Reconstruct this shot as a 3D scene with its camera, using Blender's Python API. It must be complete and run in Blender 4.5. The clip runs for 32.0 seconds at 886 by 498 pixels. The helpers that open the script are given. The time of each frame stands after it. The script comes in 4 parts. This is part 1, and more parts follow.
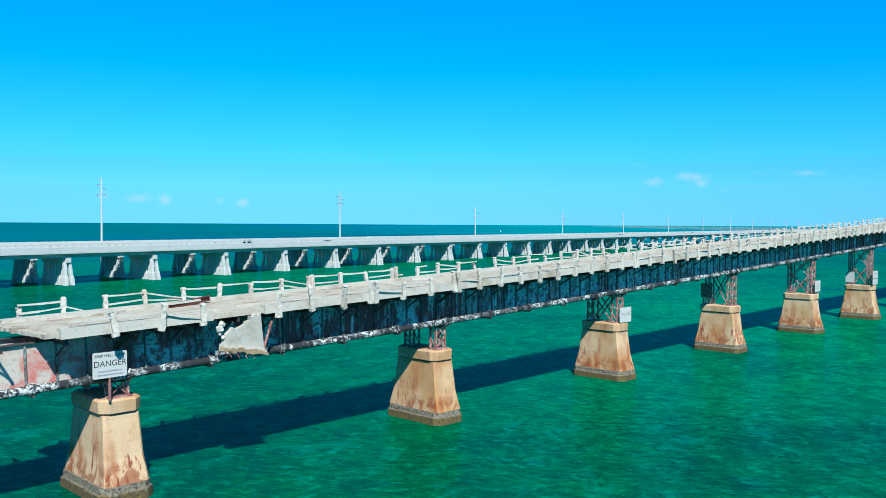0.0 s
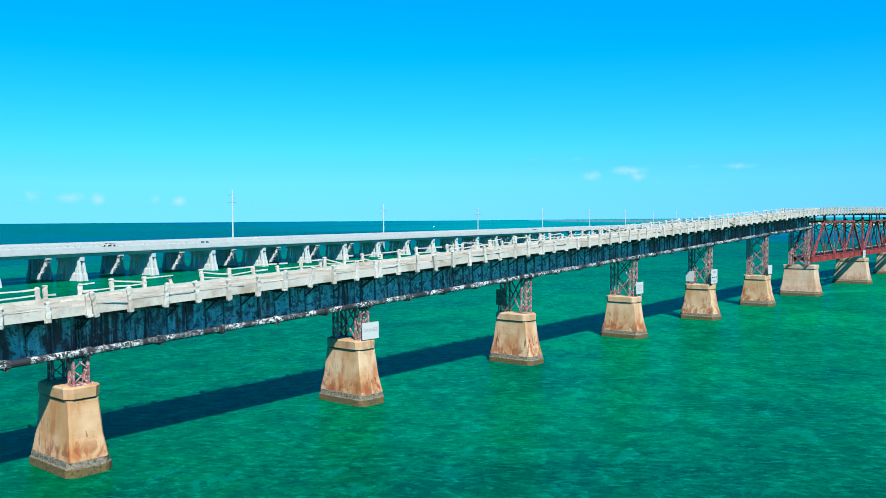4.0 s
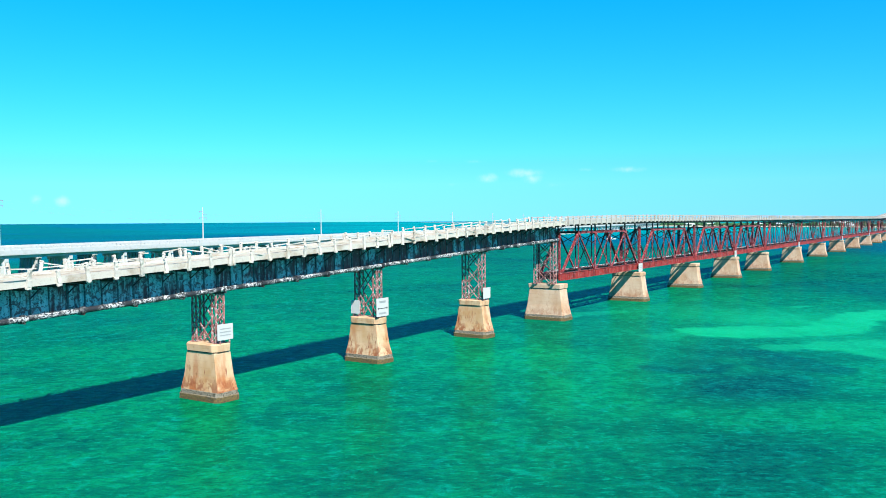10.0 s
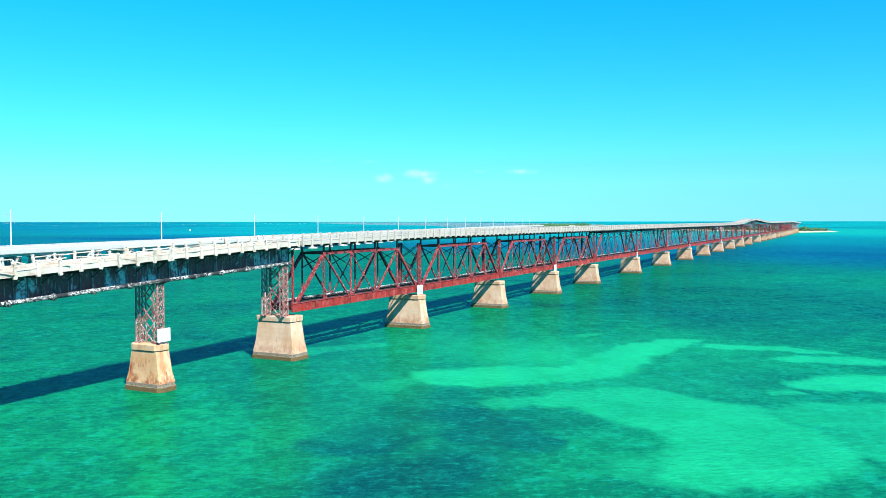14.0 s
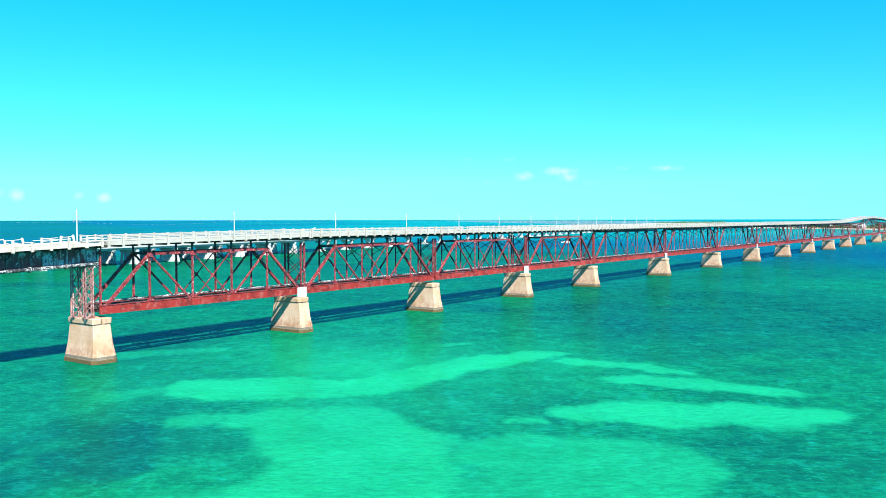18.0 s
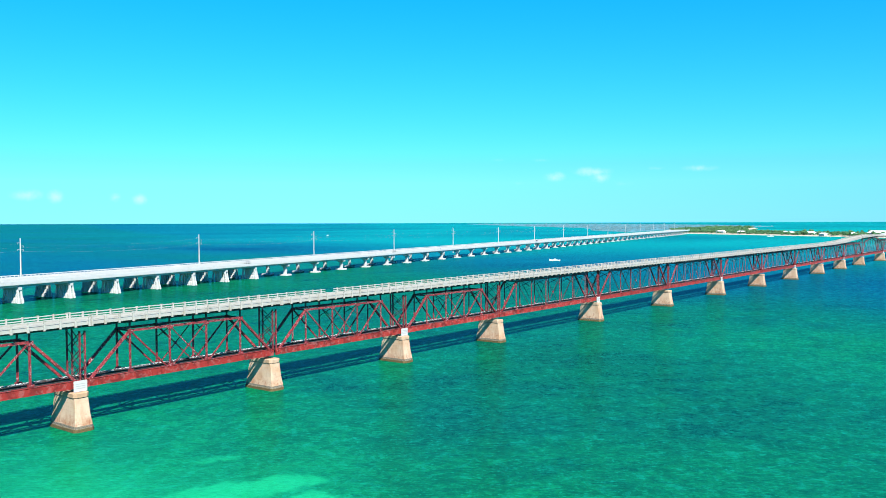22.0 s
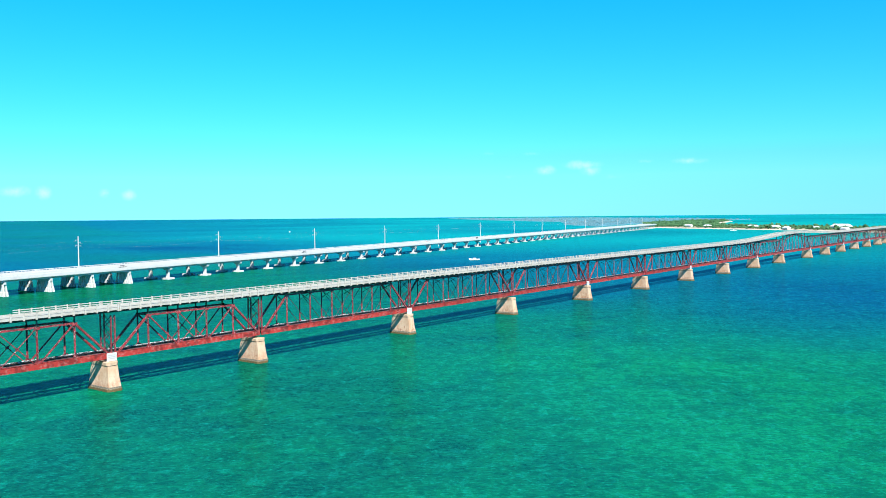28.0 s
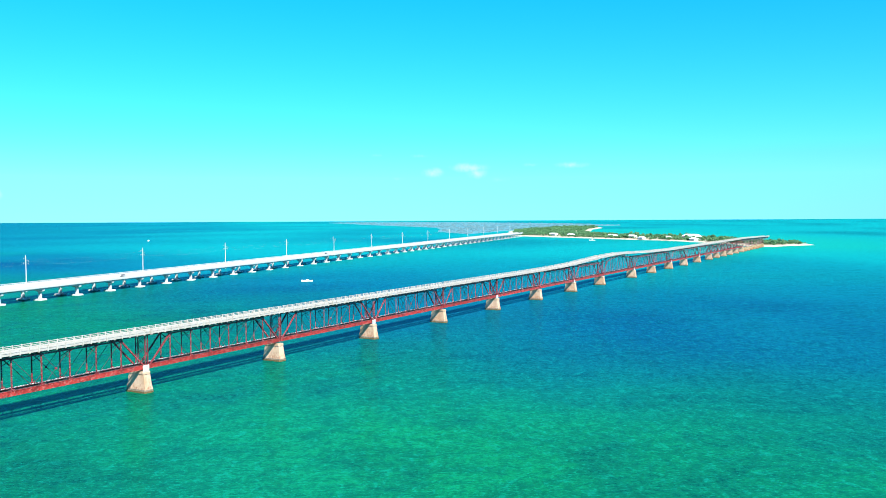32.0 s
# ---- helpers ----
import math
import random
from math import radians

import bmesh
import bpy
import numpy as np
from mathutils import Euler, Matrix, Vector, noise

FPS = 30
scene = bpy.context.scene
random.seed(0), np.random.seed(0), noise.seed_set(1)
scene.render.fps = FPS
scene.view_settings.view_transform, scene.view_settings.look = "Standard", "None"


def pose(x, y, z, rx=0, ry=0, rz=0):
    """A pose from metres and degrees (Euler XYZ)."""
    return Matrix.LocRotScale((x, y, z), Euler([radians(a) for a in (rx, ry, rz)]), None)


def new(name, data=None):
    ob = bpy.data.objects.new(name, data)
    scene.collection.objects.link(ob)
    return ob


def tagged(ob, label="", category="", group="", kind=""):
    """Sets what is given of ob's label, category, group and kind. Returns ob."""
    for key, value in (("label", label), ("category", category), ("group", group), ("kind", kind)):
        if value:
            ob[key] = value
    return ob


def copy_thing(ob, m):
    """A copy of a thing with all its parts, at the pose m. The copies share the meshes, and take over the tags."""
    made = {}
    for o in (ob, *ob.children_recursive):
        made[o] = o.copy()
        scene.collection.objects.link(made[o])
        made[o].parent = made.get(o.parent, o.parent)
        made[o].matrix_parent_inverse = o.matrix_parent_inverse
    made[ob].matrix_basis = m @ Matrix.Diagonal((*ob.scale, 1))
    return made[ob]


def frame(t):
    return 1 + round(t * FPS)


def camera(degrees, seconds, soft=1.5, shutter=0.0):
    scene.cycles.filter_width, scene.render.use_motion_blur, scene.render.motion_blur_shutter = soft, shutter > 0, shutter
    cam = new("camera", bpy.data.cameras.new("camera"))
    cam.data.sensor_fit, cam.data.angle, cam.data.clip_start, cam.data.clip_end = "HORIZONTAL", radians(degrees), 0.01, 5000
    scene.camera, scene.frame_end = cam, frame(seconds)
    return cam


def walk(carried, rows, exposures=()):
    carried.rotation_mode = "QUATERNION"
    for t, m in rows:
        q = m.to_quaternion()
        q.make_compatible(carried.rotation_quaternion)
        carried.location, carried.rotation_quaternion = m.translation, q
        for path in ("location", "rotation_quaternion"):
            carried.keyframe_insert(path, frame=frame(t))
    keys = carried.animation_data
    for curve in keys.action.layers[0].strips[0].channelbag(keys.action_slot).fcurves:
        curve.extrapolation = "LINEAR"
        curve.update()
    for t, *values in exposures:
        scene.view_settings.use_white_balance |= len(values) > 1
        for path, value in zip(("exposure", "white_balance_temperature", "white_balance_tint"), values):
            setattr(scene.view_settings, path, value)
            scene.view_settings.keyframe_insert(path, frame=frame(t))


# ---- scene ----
cam = camera(56.22, 32.0, soft=0.9)
# seconds, place in metres, turn in degrees
ROWS = [
    (0.0, -45.07, -41.98, 14.64, 88.307, -0.295, -45.752),
    (0.5, -43.10, -42.49, 14.65, 88.268, -0.206, -45.817),
    (1.0, -40.85, -43.32, 14.66, 88.240, -0.106, -45.737),
    (1.5, -38.57, -44.18, 14.70, 88.189, 0.022, -45.909),
    (2.0, -36.27, -45.14, 14.80, 88.142, 0.148, -47.178),
    (2.5, -33.76, -46.10, 14.97, 88.082, 0.259, -48.168),
    (3.0, -31.10, -47.00, 15.04, 88.077, 0.337, -48.743),
    (3.5, -28.44, -48.05, 15.27, 88.035, 0.407, -49.311),
    (5.5, -16.12, -51.82, 15.53, 88.018, 0.456, -51.132),
    (6.0, -12.72, -52.22, 15.66, 88.009, 0.462, -51.750),
    (6.5, -9.34, -52.69, 15.74, 88.021, 0.471, -52.266),
    (7.0, -5.83, -53.26, 15.78, 88.058, 0.474, -52.777),
    (7.5, -2.25, -54.28, 15.73, 88.160, 0.446, -53.173),
    (8.0, 2.02, -55.20, 15.95, 88.141, 0.440, -53.702),
    (8.5, 6.35, -56.08, 16.27, 88.073, 0.431, -54.393),
    (9.0, 10.62, -56.86, 16.48, 88.036, 0.406, -55.280),
    (9.5, 14.76, -57.88, 16.52, 88.052, 0.392, -56.101),
    (10.0, 18.74, -59.14, 16.73, 88.052, 0.398, -56.798),
    (10.5, 22.89, -59.94, 17.05, 88.002, 0.417, -57.684),
    (11.0, 27.28, -60.44, 17.32, 87.996, 0.409, -58.662),
    (11.5, 31.52, -61.22, 17.49, 88.022, 0.364, -59.611),
    (12.0, 35.52, -62.24, 17.83, 88.025, 0.298, -60.547),
    (12.5, 39.65, -62.79, 18.09, 88.074, 0.202, -61.605),
    (13.0, 43.59, -64.00, 18.15, 88.240, 0.075, -62.550),
    (13.5, 47.20, -66.27, 18.81, 88.128, 0.056, -63.477),
    (14.0, 50.57, -69.27, 19.34, 88.050, 0.060, -64.008),
    (14.5, 54.25, -72.77, 19.35, 88.097, 0.065, -62.730),
    (15.0, 57.97, -75.92, 19.28, 88.127, 0.097, -61.862),
    (15.5, 61.85, -79.36, 18.59, 88.327, 0.090, -61.318),
    (17.5, 77.55, -98.86, 19.06, 87.958, 0.081, -55.971),
    (18.0, 81.47, -102.92, 19.43, 87.927, 0.096, -54.373),
    (18.5, 85.69, -106.60, 19.64, 87.911, 0.113, -53.266),
    (19.0, 90.03, -109.57, 20.45, 88.017, 0.103, -52.408),
    (19.5, 94.68, -112.19, 23.96, 87.982, 0.177, -52.280),
    (20.0, 99.13, -114.61, 26.97, 87.985, 0.217, -52.299),
    (20.5, 103.45, -116.71, 28.63, 87.988, 0.223, -52.289),
    (21.0, 107.63, -118.90, 29.84, 88.008, 0.203, -52.248),
    (21.5, 112.19, -120.87, 31.09, 88.001, 0.185, -52.217),
    (22.0, 116.96, -122.57, 32.43, 87.992, 0.165, -52.233),
    (22.5, 121.54, -124.57, 33.34, 88.039, 0.118, -52.192),
    (23.0, 126.01, -126.42, 34.22, 88.054, 0.106, -52.130),
    (23.5, 130.07, -127.89, 34.44, 88.105, 0.117, -52.118),
    (24.0, 134.04, -129.56, 34.48, 88.132, 0.154, -52.132),
    (24.5, 138.52, -132.02, 34.45, 88.150, 0.192, -50.921),
    (26.5, 155.26, -146.23, 34.97, 87.793, 0.443, -50.332),
    (27.0, 159.72, -149.13, 34.90, 87.730, 0.462, -50.486),
    (27.5, 163.82, -152.08, 35.15, 87.617, 0.499, -51.765),
    (28.0, 167.87, -155.22, 35.38, 87.574, 0.501, -52.874),
    (28.5, 171.90, -158.53, 36.51, 87.497, 0.523, -53.803),
    (29.0, 175.65, -162.07, 37.42, 87.477, 0.510, -55.112),
    (29.5, 179.47, -165.68, 38.45, 87.522, 0.467, -56.260),
    (30.0, 183.13, -169.23, 40.40, 87.571, 0.434, -57.061),
    (30.5, 186.90, -173.17, 42.62, 87.574, 0.409, -57.883),
    (31.0, 190.27, -177.27, 45.01, 87.524, 0.395, -58.768),
    (31.5, 193.24, -181.75, 47.28, 87.497, 0.366, -59.669),
    (32.0, 195.92, -186.28, 49.37, 87.650, 0.283, -60.584),
]
walk(cam, [(t, pose(x, y, z, rx, ry, rz)) for t, x, y, z, rx, ry, rz in ROWS],
     exposures=[(0.0, 0.66, 6000, 4), (6.0, 0.90, 6150, 6), (13.0, 1.22, 6500, 10), (19.0, 1.4, 6500, 10), (23.0, 1.06, 6500, 10), (28.0, 1.19, 6500, 10), (32.0, 1.38, 6500, 10)])

# ---- light ----
SUN_WAY = Vector((0.55, 0.86, -1.0)).normalized()
world = bpy.data.worlds.new("sky")
scene.world = world
world.use_nodes = True
wn, wl = world.node_tree.nodes, world.node_tree.links
sky = wn.new("ShaderNodeTexSky")
sky.sky_type = "NISHITA"
sky.sun_disc = False
sky.sun_elevation = math.asin(-SUN_WAY.z)
sky.sun_rotation = math.atan2(-SUN_WAY.x, -SUN_WAY.y)
sky.air_density, sky.dust_density, sky.ozone_density = 1.0, 0.2, 2.0
grade = wn.new("ShaderNodeHueSaturation")
grade.inputs["Saturation"].default_value = 1.34
grade.inputs["Hue"].default_value = 0.462
way = wn.new("ShaderNodeTexCoord").outputs["Generated"]
axes = wn.new("ShaderNodeSeparateXYZ")
wl.new(way, axes.inputs[0])
lift = wn.new("ShaderNodeMath")
lift.operation = "MAXIMUM"
lift.inputs[1].default_value = 0.045
wl.new(axes.outputs[2], lift.inputs[0])
clear = wn.new("ShaderNodeCombineXYZ")
for i, socket in enumerate((axes.outputs[0], axes.outputs[1], lift.outputs[0])):
    wl.new(socket, clear.inputs[i])
wl.new(clear.outputs[0], sky.inputs["Vector"])
wl.new(sky.outputs[0], grade.inputs["Color"])
steep = wn.new("ShaderNodeMapRange")
steep.inputs["From Max"].default_value = 0.28
wl.new(axes.outputs[2], steep.inputs["Value"])
air = wn.new("ShaderNodeMix")
air.data_type = "RGBA"
air.inputs[6].default_value = (0.30, 0.83, 1.70, 1.0)
air.inputs[7].default_value = (0.06, 0.99, 1.74, 1.0)
wl.new(steep.outputs[0], air.inputs[0])
tint = wn.new("ShaderNodeMix")
tint.data_type, tint.blend_type = "RGBA", "MULTIPLY"
tint.inputs[0].default_value = 1.0
wl.new(air.outputs[2], tint.inputs[7])
wl.new(grade.outputs[0], tint.inputs[6])
# the sky deepens towards the zenith
deepen = wn.new("ShaderNodeMapRange")
deepen.inputs["From Min"].default_value = 0.25
wl.new(axes.outputs[2], deepen.inputs["Value"])
vault = wn.new("ShaderNodeMix")
vault.data_type = "RGBA"
vault.inputs[6].default_value, vault.inputs[7].default_value = (1.0, 1.0, 1.0, 1.0), (0.75, 0.62, 0.40, 1.0)
wl.new(deepen.outputs[0], vault.inputs[0])
high = wn.new("ShaderNodeMix")
high.data_type, high.blend_type = "RGBA", "MULTIPLY"
high.inputs[0].default_value = 1.0
wl.new(tint.outputs[2], high.inputs[6])
wl.new(vault.outputs[2], high.inputs[7])

# small fair-weather clouds low over the horizon: bearing and height in degrees, half-width, half-height, thickness
CLOUDS = (
    (66.6, 1.7, 0.011, 0.010, 0.8), (64.4, 1.6, 0.020, 0.008, 0.9), (62.8, 1.55, 0.010, 0.010, 1.0), (59.3, 1.5, 0.008, 0.007, 0.9), (57.8, 1.4, 0.011, 0.008, 1.0),
    (30.1, 2.9, 0.016, 0.008, 1.0), (27.6, 3.25, 0.028, 0.007, 1.0), (27.0, 2.85, 0.016, 0.008, 0.9), (20.6, 3.35, 0.026, 0.005, 0.8), (23.4, 3.4, 0.018, 0.004, 0.55),
    (31.0, 4.05, 0.022, 0.004, 0.5), (34.0, 4.1, 0.026, 0.004, 0.45), (25.4, 2.4, 0.022, 0.006, 0.45), (32.6, 2.5, 0.020, 0.005, 0.4),
)
puff = wn.new("ShaderNodeTexNoise")
puff.inputs["Scale"].default_value, puff.inputs["Detail"].default_value, puff.inputs["Roughness"].default_value = 70.0, 6.0, 0.66
wl.new(way, puff.inputs["Vector"])
total = None
for bearing, up, wide, tall, full in CLOUDS:
    off = wn.new("ShaderNodeVectorMath")
    off.operation = "SUBTRACT"
    off.inputs[1].default_value = Vector((math.cos(radians(bearing)), math.sin(radians(bearing)), math.tan(radians(up)))).normalized()
    wl.new(way, off.inputs[0])
    flat = wn.new("ShaderNodeVectorMath")
    flat.operation = "MULTIPLY"
    flat.inputs[1].default_value = (1 / wide, 1 / wide, 1 / tall)
    wl.new(off.outputs[0], flat.inputs[0])
    far = wn.new("ShaderNodeVectorMath")
    far.operation = "LENGTH"
    wl.new(flat.outputs[0], far.inputs[0])
    soft = wn.new("ShaderNodeMapRange")
    soft.inputs["From Min"].default_value, soft.inputs["From Max"].default_value = 0.1, 1.3
    soft.inputs["To Min"].default_value, soft.inputs["To Max"].default_value = full, 0.0
    wl.new(far.outputs["Value"], soft.inputs["Value"])
    if total is None:
        total = soft.outputs[0]
    else:
        more = wn.new("ShaderNodeMath")
        more.operation = "MAXIMUM"
        wl.new(total, more.inputs[0])
        wl.new(soft.outputs[0], more.inputs[1])
        total = more.outputs[0]
wisp = wn.new("ShaderNodeMath")
wisp.operation = "MULTIPLY"
wl.new(total, wisp.inputs[0])
wl.new(puff.outputs["Fac"], wisp.inputs[1])
thick = wn.new("ShaderNodeMapRange")
thick.interpolation_type = "SMOOTHSTEP"
thick.inputs["From Min"].default_value, thick.inputs["From Max"].default_value = 0.12, 0.66
thick.inputs["To Max"].default_value = 0.42
wl.new(wisp.outputs[0], thick.inputs["Value"])
over = wn.new("ShaderNodeMix")
over.data_type = "RGBA"
over.inputs[7].default_value = (7.5, 8.3, 8.6, 1.0)
wl.new(thick.outputs[0], over.inputs[0])
wl.new(high.outputs[2], over.inputs[6])
wl.new(over.outputs[2], wn["Background"].inputs["Color"])
wn["Background"].inputs["Strength"].default_value = 0.062
sun_data = bpy.data.lights.new("sun", "SUN")
sun_data.energy, sun_data.angle, sun_data.color = 5.0, radians(0.5), (1.0, 0.95, 0.86)
sun = new("sun", sun_data)
sun.rotation_euler = SUN_WAY.to_track_quat("-Z", "Y").to_euler()


# ---- materials ----
class Nodes:
    """A small builder of one node material."""

    def __init__(self, name, rough=0.8, metal=0.0, spec=0.3):
        self.mat = bpy.data.materials.new(name)
        self.mat.use_nodes = True
        self.n, self.l = self.mat.node_tree.nodes, self.mat.node_tree.links
        self.b = self.n["Principled BSDF"]
        self.b.inputs["Roughness"].default_value = rough
        self.b.inputs["Metallic"].default_value = metal
        self.b.inputs["Specular IOR Level"].default_value = spec
        geo = self.n.new("ShaderNodeNewGeometry")
        self.place = geo.outputs["Position"]
        info = self.n.new("ShaderNodeObjectInfo")
        self.chance = info.outputs["Random"]

    def put(self, socket, value):
        if hasattr(value, "is_linked"):
            self.l.new(value, socket)
        else:
            socket.default_value = value

    def noise(self, scale, detail=4.0, stretch=(1, 1, 1), rough=0.6, warp=0.0, turn=0.0):
        m = self.n.new("ShaderNodeMapping")
        m.inputs["Scale"].default_value = stretch
        self.l.new(self.place, m.inputs["Vector"])
        if turn:
            spin = self.n.new("ShaderNodeVectorRotate")
            spin.rotation_type = "Z_AXIS"
            spin.inputs["Angle"].default_value = radians(turn)
            self.l.new(self.place, spin.inputs["Vector"])
            self.l.new(spin.outputs[0], m.inputs["Vector"])
        t = self.n.new("ShaderNodeTexNoise")
        t.inputs["Scale"].default_value, t.inputs["Detail"].default_value = scale, detail
        t.inputs["Roughness"].default_value, t.inputs["Distortion"].default_value = rough, warp
        self.l.new(m.outputs[0], t.inputs["Vector"])
        return t.outputs["Fac"]

    def ramp(self, fac, lo, hi, a=0.0, b=1.0):
        r = self.n.new("ShaderNodeMapRange")
        r.interpolation_type = "SMOOTHSTEP"
        self.put(r.inputs["Value"], fac)
        for key, v in (("From Min", lo), ("From Max", hi), ("To Min", a), ("To Max", b)):
            r.inputs[key].default_value = v
        return r.outputs[0]

    def mix(self, fac, a, b, how="MIX"):
        m = self.n.new("ShaderNodeMix")
        m.data_type, m.blend_type = "RGBA", how
        self.put(m.inputs[0], fac)
        for socket, v in ((m.inputs[6], a), (m.inputs[7], b)):
            self.put(socket, (*v, 1.0) if isinstance(v, tuple) else v)
        return m.outputs[2]

    def sum(self, a, b, how="ADD"):
        m = self.n.new("ShaderNodeMath")
        m.operation = how
        self.put(m.inputs[0], a)
        self.put(m.inputs[1], b)
        return m.outputs[0]

    def height(self):
        s = self.n.new("ShaderNodeSeparateXYZ")
        self.l.new(self.place, s.inputs[0])
        return s.outputs[2]

    def attribute(self, name):
        a = self.n.new("ShaderNodeAttribute")
        a.attribute_name = name
        return a.outputs["Fac"]

    def bump(self, fac, strength, distance):
        b = self.n.new("ShaderNodeBump")
        b.inputs["Strength"].default_value, b.inputs["Distance"].default_value = strength, distance
        self.put(b.inputs["Height"], fac)
        self.l.new(b.outputs[0], self.b.inputs["Normal"])

    def colour(self, c):
        self.put(self.b.inputs["Base Color"], (*c, 1.0) if isinstance(c, tuple) else c)
        return self


CREST = 56.0         # the way the small waves run, in degrees


def make_water():
    """Green water: body colour by depth and distance, ripple light and shade painted in, under a thin tinted gloss that
    grows towards the horizon.
    """
    k = Nodes("sea_water")
    big = k.noise(0.011, 3, warp=0.6)
    deep, shoal, blue = (0.001, 0.094, 0.030), (0.003, 0.224, 0.078), (0.001, 0.078, 0.158)
    c = k.mix(k.attribute("shoal"), deep, shoal)
    c = k.mix(k.ramp(big, 0.42, 0.72, 0.0, 0.45), c, (0.001, 0.042, 0.050))
    c = k.mix(k.ramp(k.noise(0.035, 5, stretch=(1, 1.3, 1), warp=0.8), 0.45, 0.70, 0.0, 0.45), c, (0.001, 0.050, 0.036))
    c = k.mix(k.attribute("blue"), c, blue)
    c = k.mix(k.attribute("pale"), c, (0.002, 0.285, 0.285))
    c = k.mix(k.attribute("navy"), c, (0.001, 0.034, 0.125))
    c = k.mix(k.attribute("weed"), c, (0.001, 0.045, 0.058))
    # light and dark faces of the small waves, painted into the body colour
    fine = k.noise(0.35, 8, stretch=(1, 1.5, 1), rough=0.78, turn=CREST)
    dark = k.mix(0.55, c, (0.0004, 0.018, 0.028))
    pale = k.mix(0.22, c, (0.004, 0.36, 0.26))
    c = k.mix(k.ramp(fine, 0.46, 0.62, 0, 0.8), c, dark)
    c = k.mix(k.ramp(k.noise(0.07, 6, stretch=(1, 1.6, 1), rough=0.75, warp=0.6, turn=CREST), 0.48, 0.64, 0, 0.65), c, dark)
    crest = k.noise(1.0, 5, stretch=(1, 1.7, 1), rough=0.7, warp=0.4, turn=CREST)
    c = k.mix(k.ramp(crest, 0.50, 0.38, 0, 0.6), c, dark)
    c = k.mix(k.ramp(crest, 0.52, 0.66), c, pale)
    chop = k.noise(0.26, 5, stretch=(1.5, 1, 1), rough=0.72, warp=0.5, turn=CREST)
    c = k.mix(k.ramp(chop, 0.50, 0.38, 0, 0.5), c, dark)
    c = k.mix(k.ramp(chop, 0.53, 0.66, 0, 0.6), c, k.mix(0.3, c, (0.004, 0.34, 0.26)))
    bottom = k.mix(k.ramp(k.noise(0.16, 5, warp=0.7), 0.42, 0.70, 0, 0.5), (0.008, 0.365, 0.165), (0.004, 0.270, 0.092))
    bottom = k.mix(k.ramp(crest, 0.54, 0.38, 0, 0.3), bottom, (0.003, 0.20, 0.10))
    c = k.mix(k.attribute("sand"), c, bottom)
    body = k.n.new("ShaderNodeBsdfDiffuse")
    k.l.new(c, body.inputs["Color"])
    ripple = k.sum(k.noise(0.5, 7, stretch=(1.0, 1.6, 1), rough=0.68, turn=CREST), k.sum(k.noise(2.0, 4, stretch=(1, 1.5, 1), turn=CREST), 0.3, "MULTIPLY"))
    k.bump(ripple, 0.7, 0.5)
    bump = k.b.inputs["Normal"].links[0].from_socket
    gentle = k.n.new("ShaderNodeBump")
    gentle.inputs["Strength"].default_value, gentle.inputs["Distance"].default_value = 0.65, 0.26
    k.l.new(ripple, gentle.inputs["Height"])
    gloss = k.n.new("ShaderNodeBsdfGlossy")
    gloss.inputs["Color"].default_value = (0.10, 0.45, 0.55, 1.0)
    gloss.inputs["Roughness"].default_value = 0.13
    skin = k.n.new("ShaderNodeFresnel")
    skin.inputs["IOR"].default_value = 1.33
    k.l.new(bump, body.inputs["Normal"])
    for socket in (gloss.inputs["Normal"], skin.inputs["Normal"]):
        k.l.new(gentle.outputs[0], socket)
    both = k.n.new("ShaderNodeMixShader")
    sheen = k.sum(k.ramp(skin.outputs[0], 0.04, 0.34, 0.20, 0.50), k.ramp(skin.outputs[0], 0.42, 0.95, 1.0, 0.36), "MULTIPLY")
    k.l.new(k.sum(skin.outputs[0], sheen, "MULTIPLY"), both.inputs[0])
    k.l.new(body.outputs[0], both.inputs[1])
    k.l.new(gloss.outputs[0], both.inputs[2])
    k.l.new(both.outputs[0], k.n["Material Output"].inputs["Surface"])
    return k.mat


def make_concrete(name, base, stain, amount, rust=None, rough=0.9):
    k = Nodes(name, rough=rough, spec=0.2)
    c = k.mix(k.ramp(k.noise(0.55, 5), 0.45, 0.75, 0, amount), base, stain)
    c = k.mix(k.ramp(k.noise(5.0, 4), 0.5, 0.8, 0, amount * 0.7), c, tuple(v * 0.6 for v in stain))
    if rust:
        c = k.mix(k.ramp(k.noise(0.9, 4, stretch=(1, 1, 0.25)), 0.52, 0.7, 0, 0.7), c, rust)
    k.colour(c)
    k.bump(k.noise(7.0, 5), 0.35, 0.05)
    return k.mat


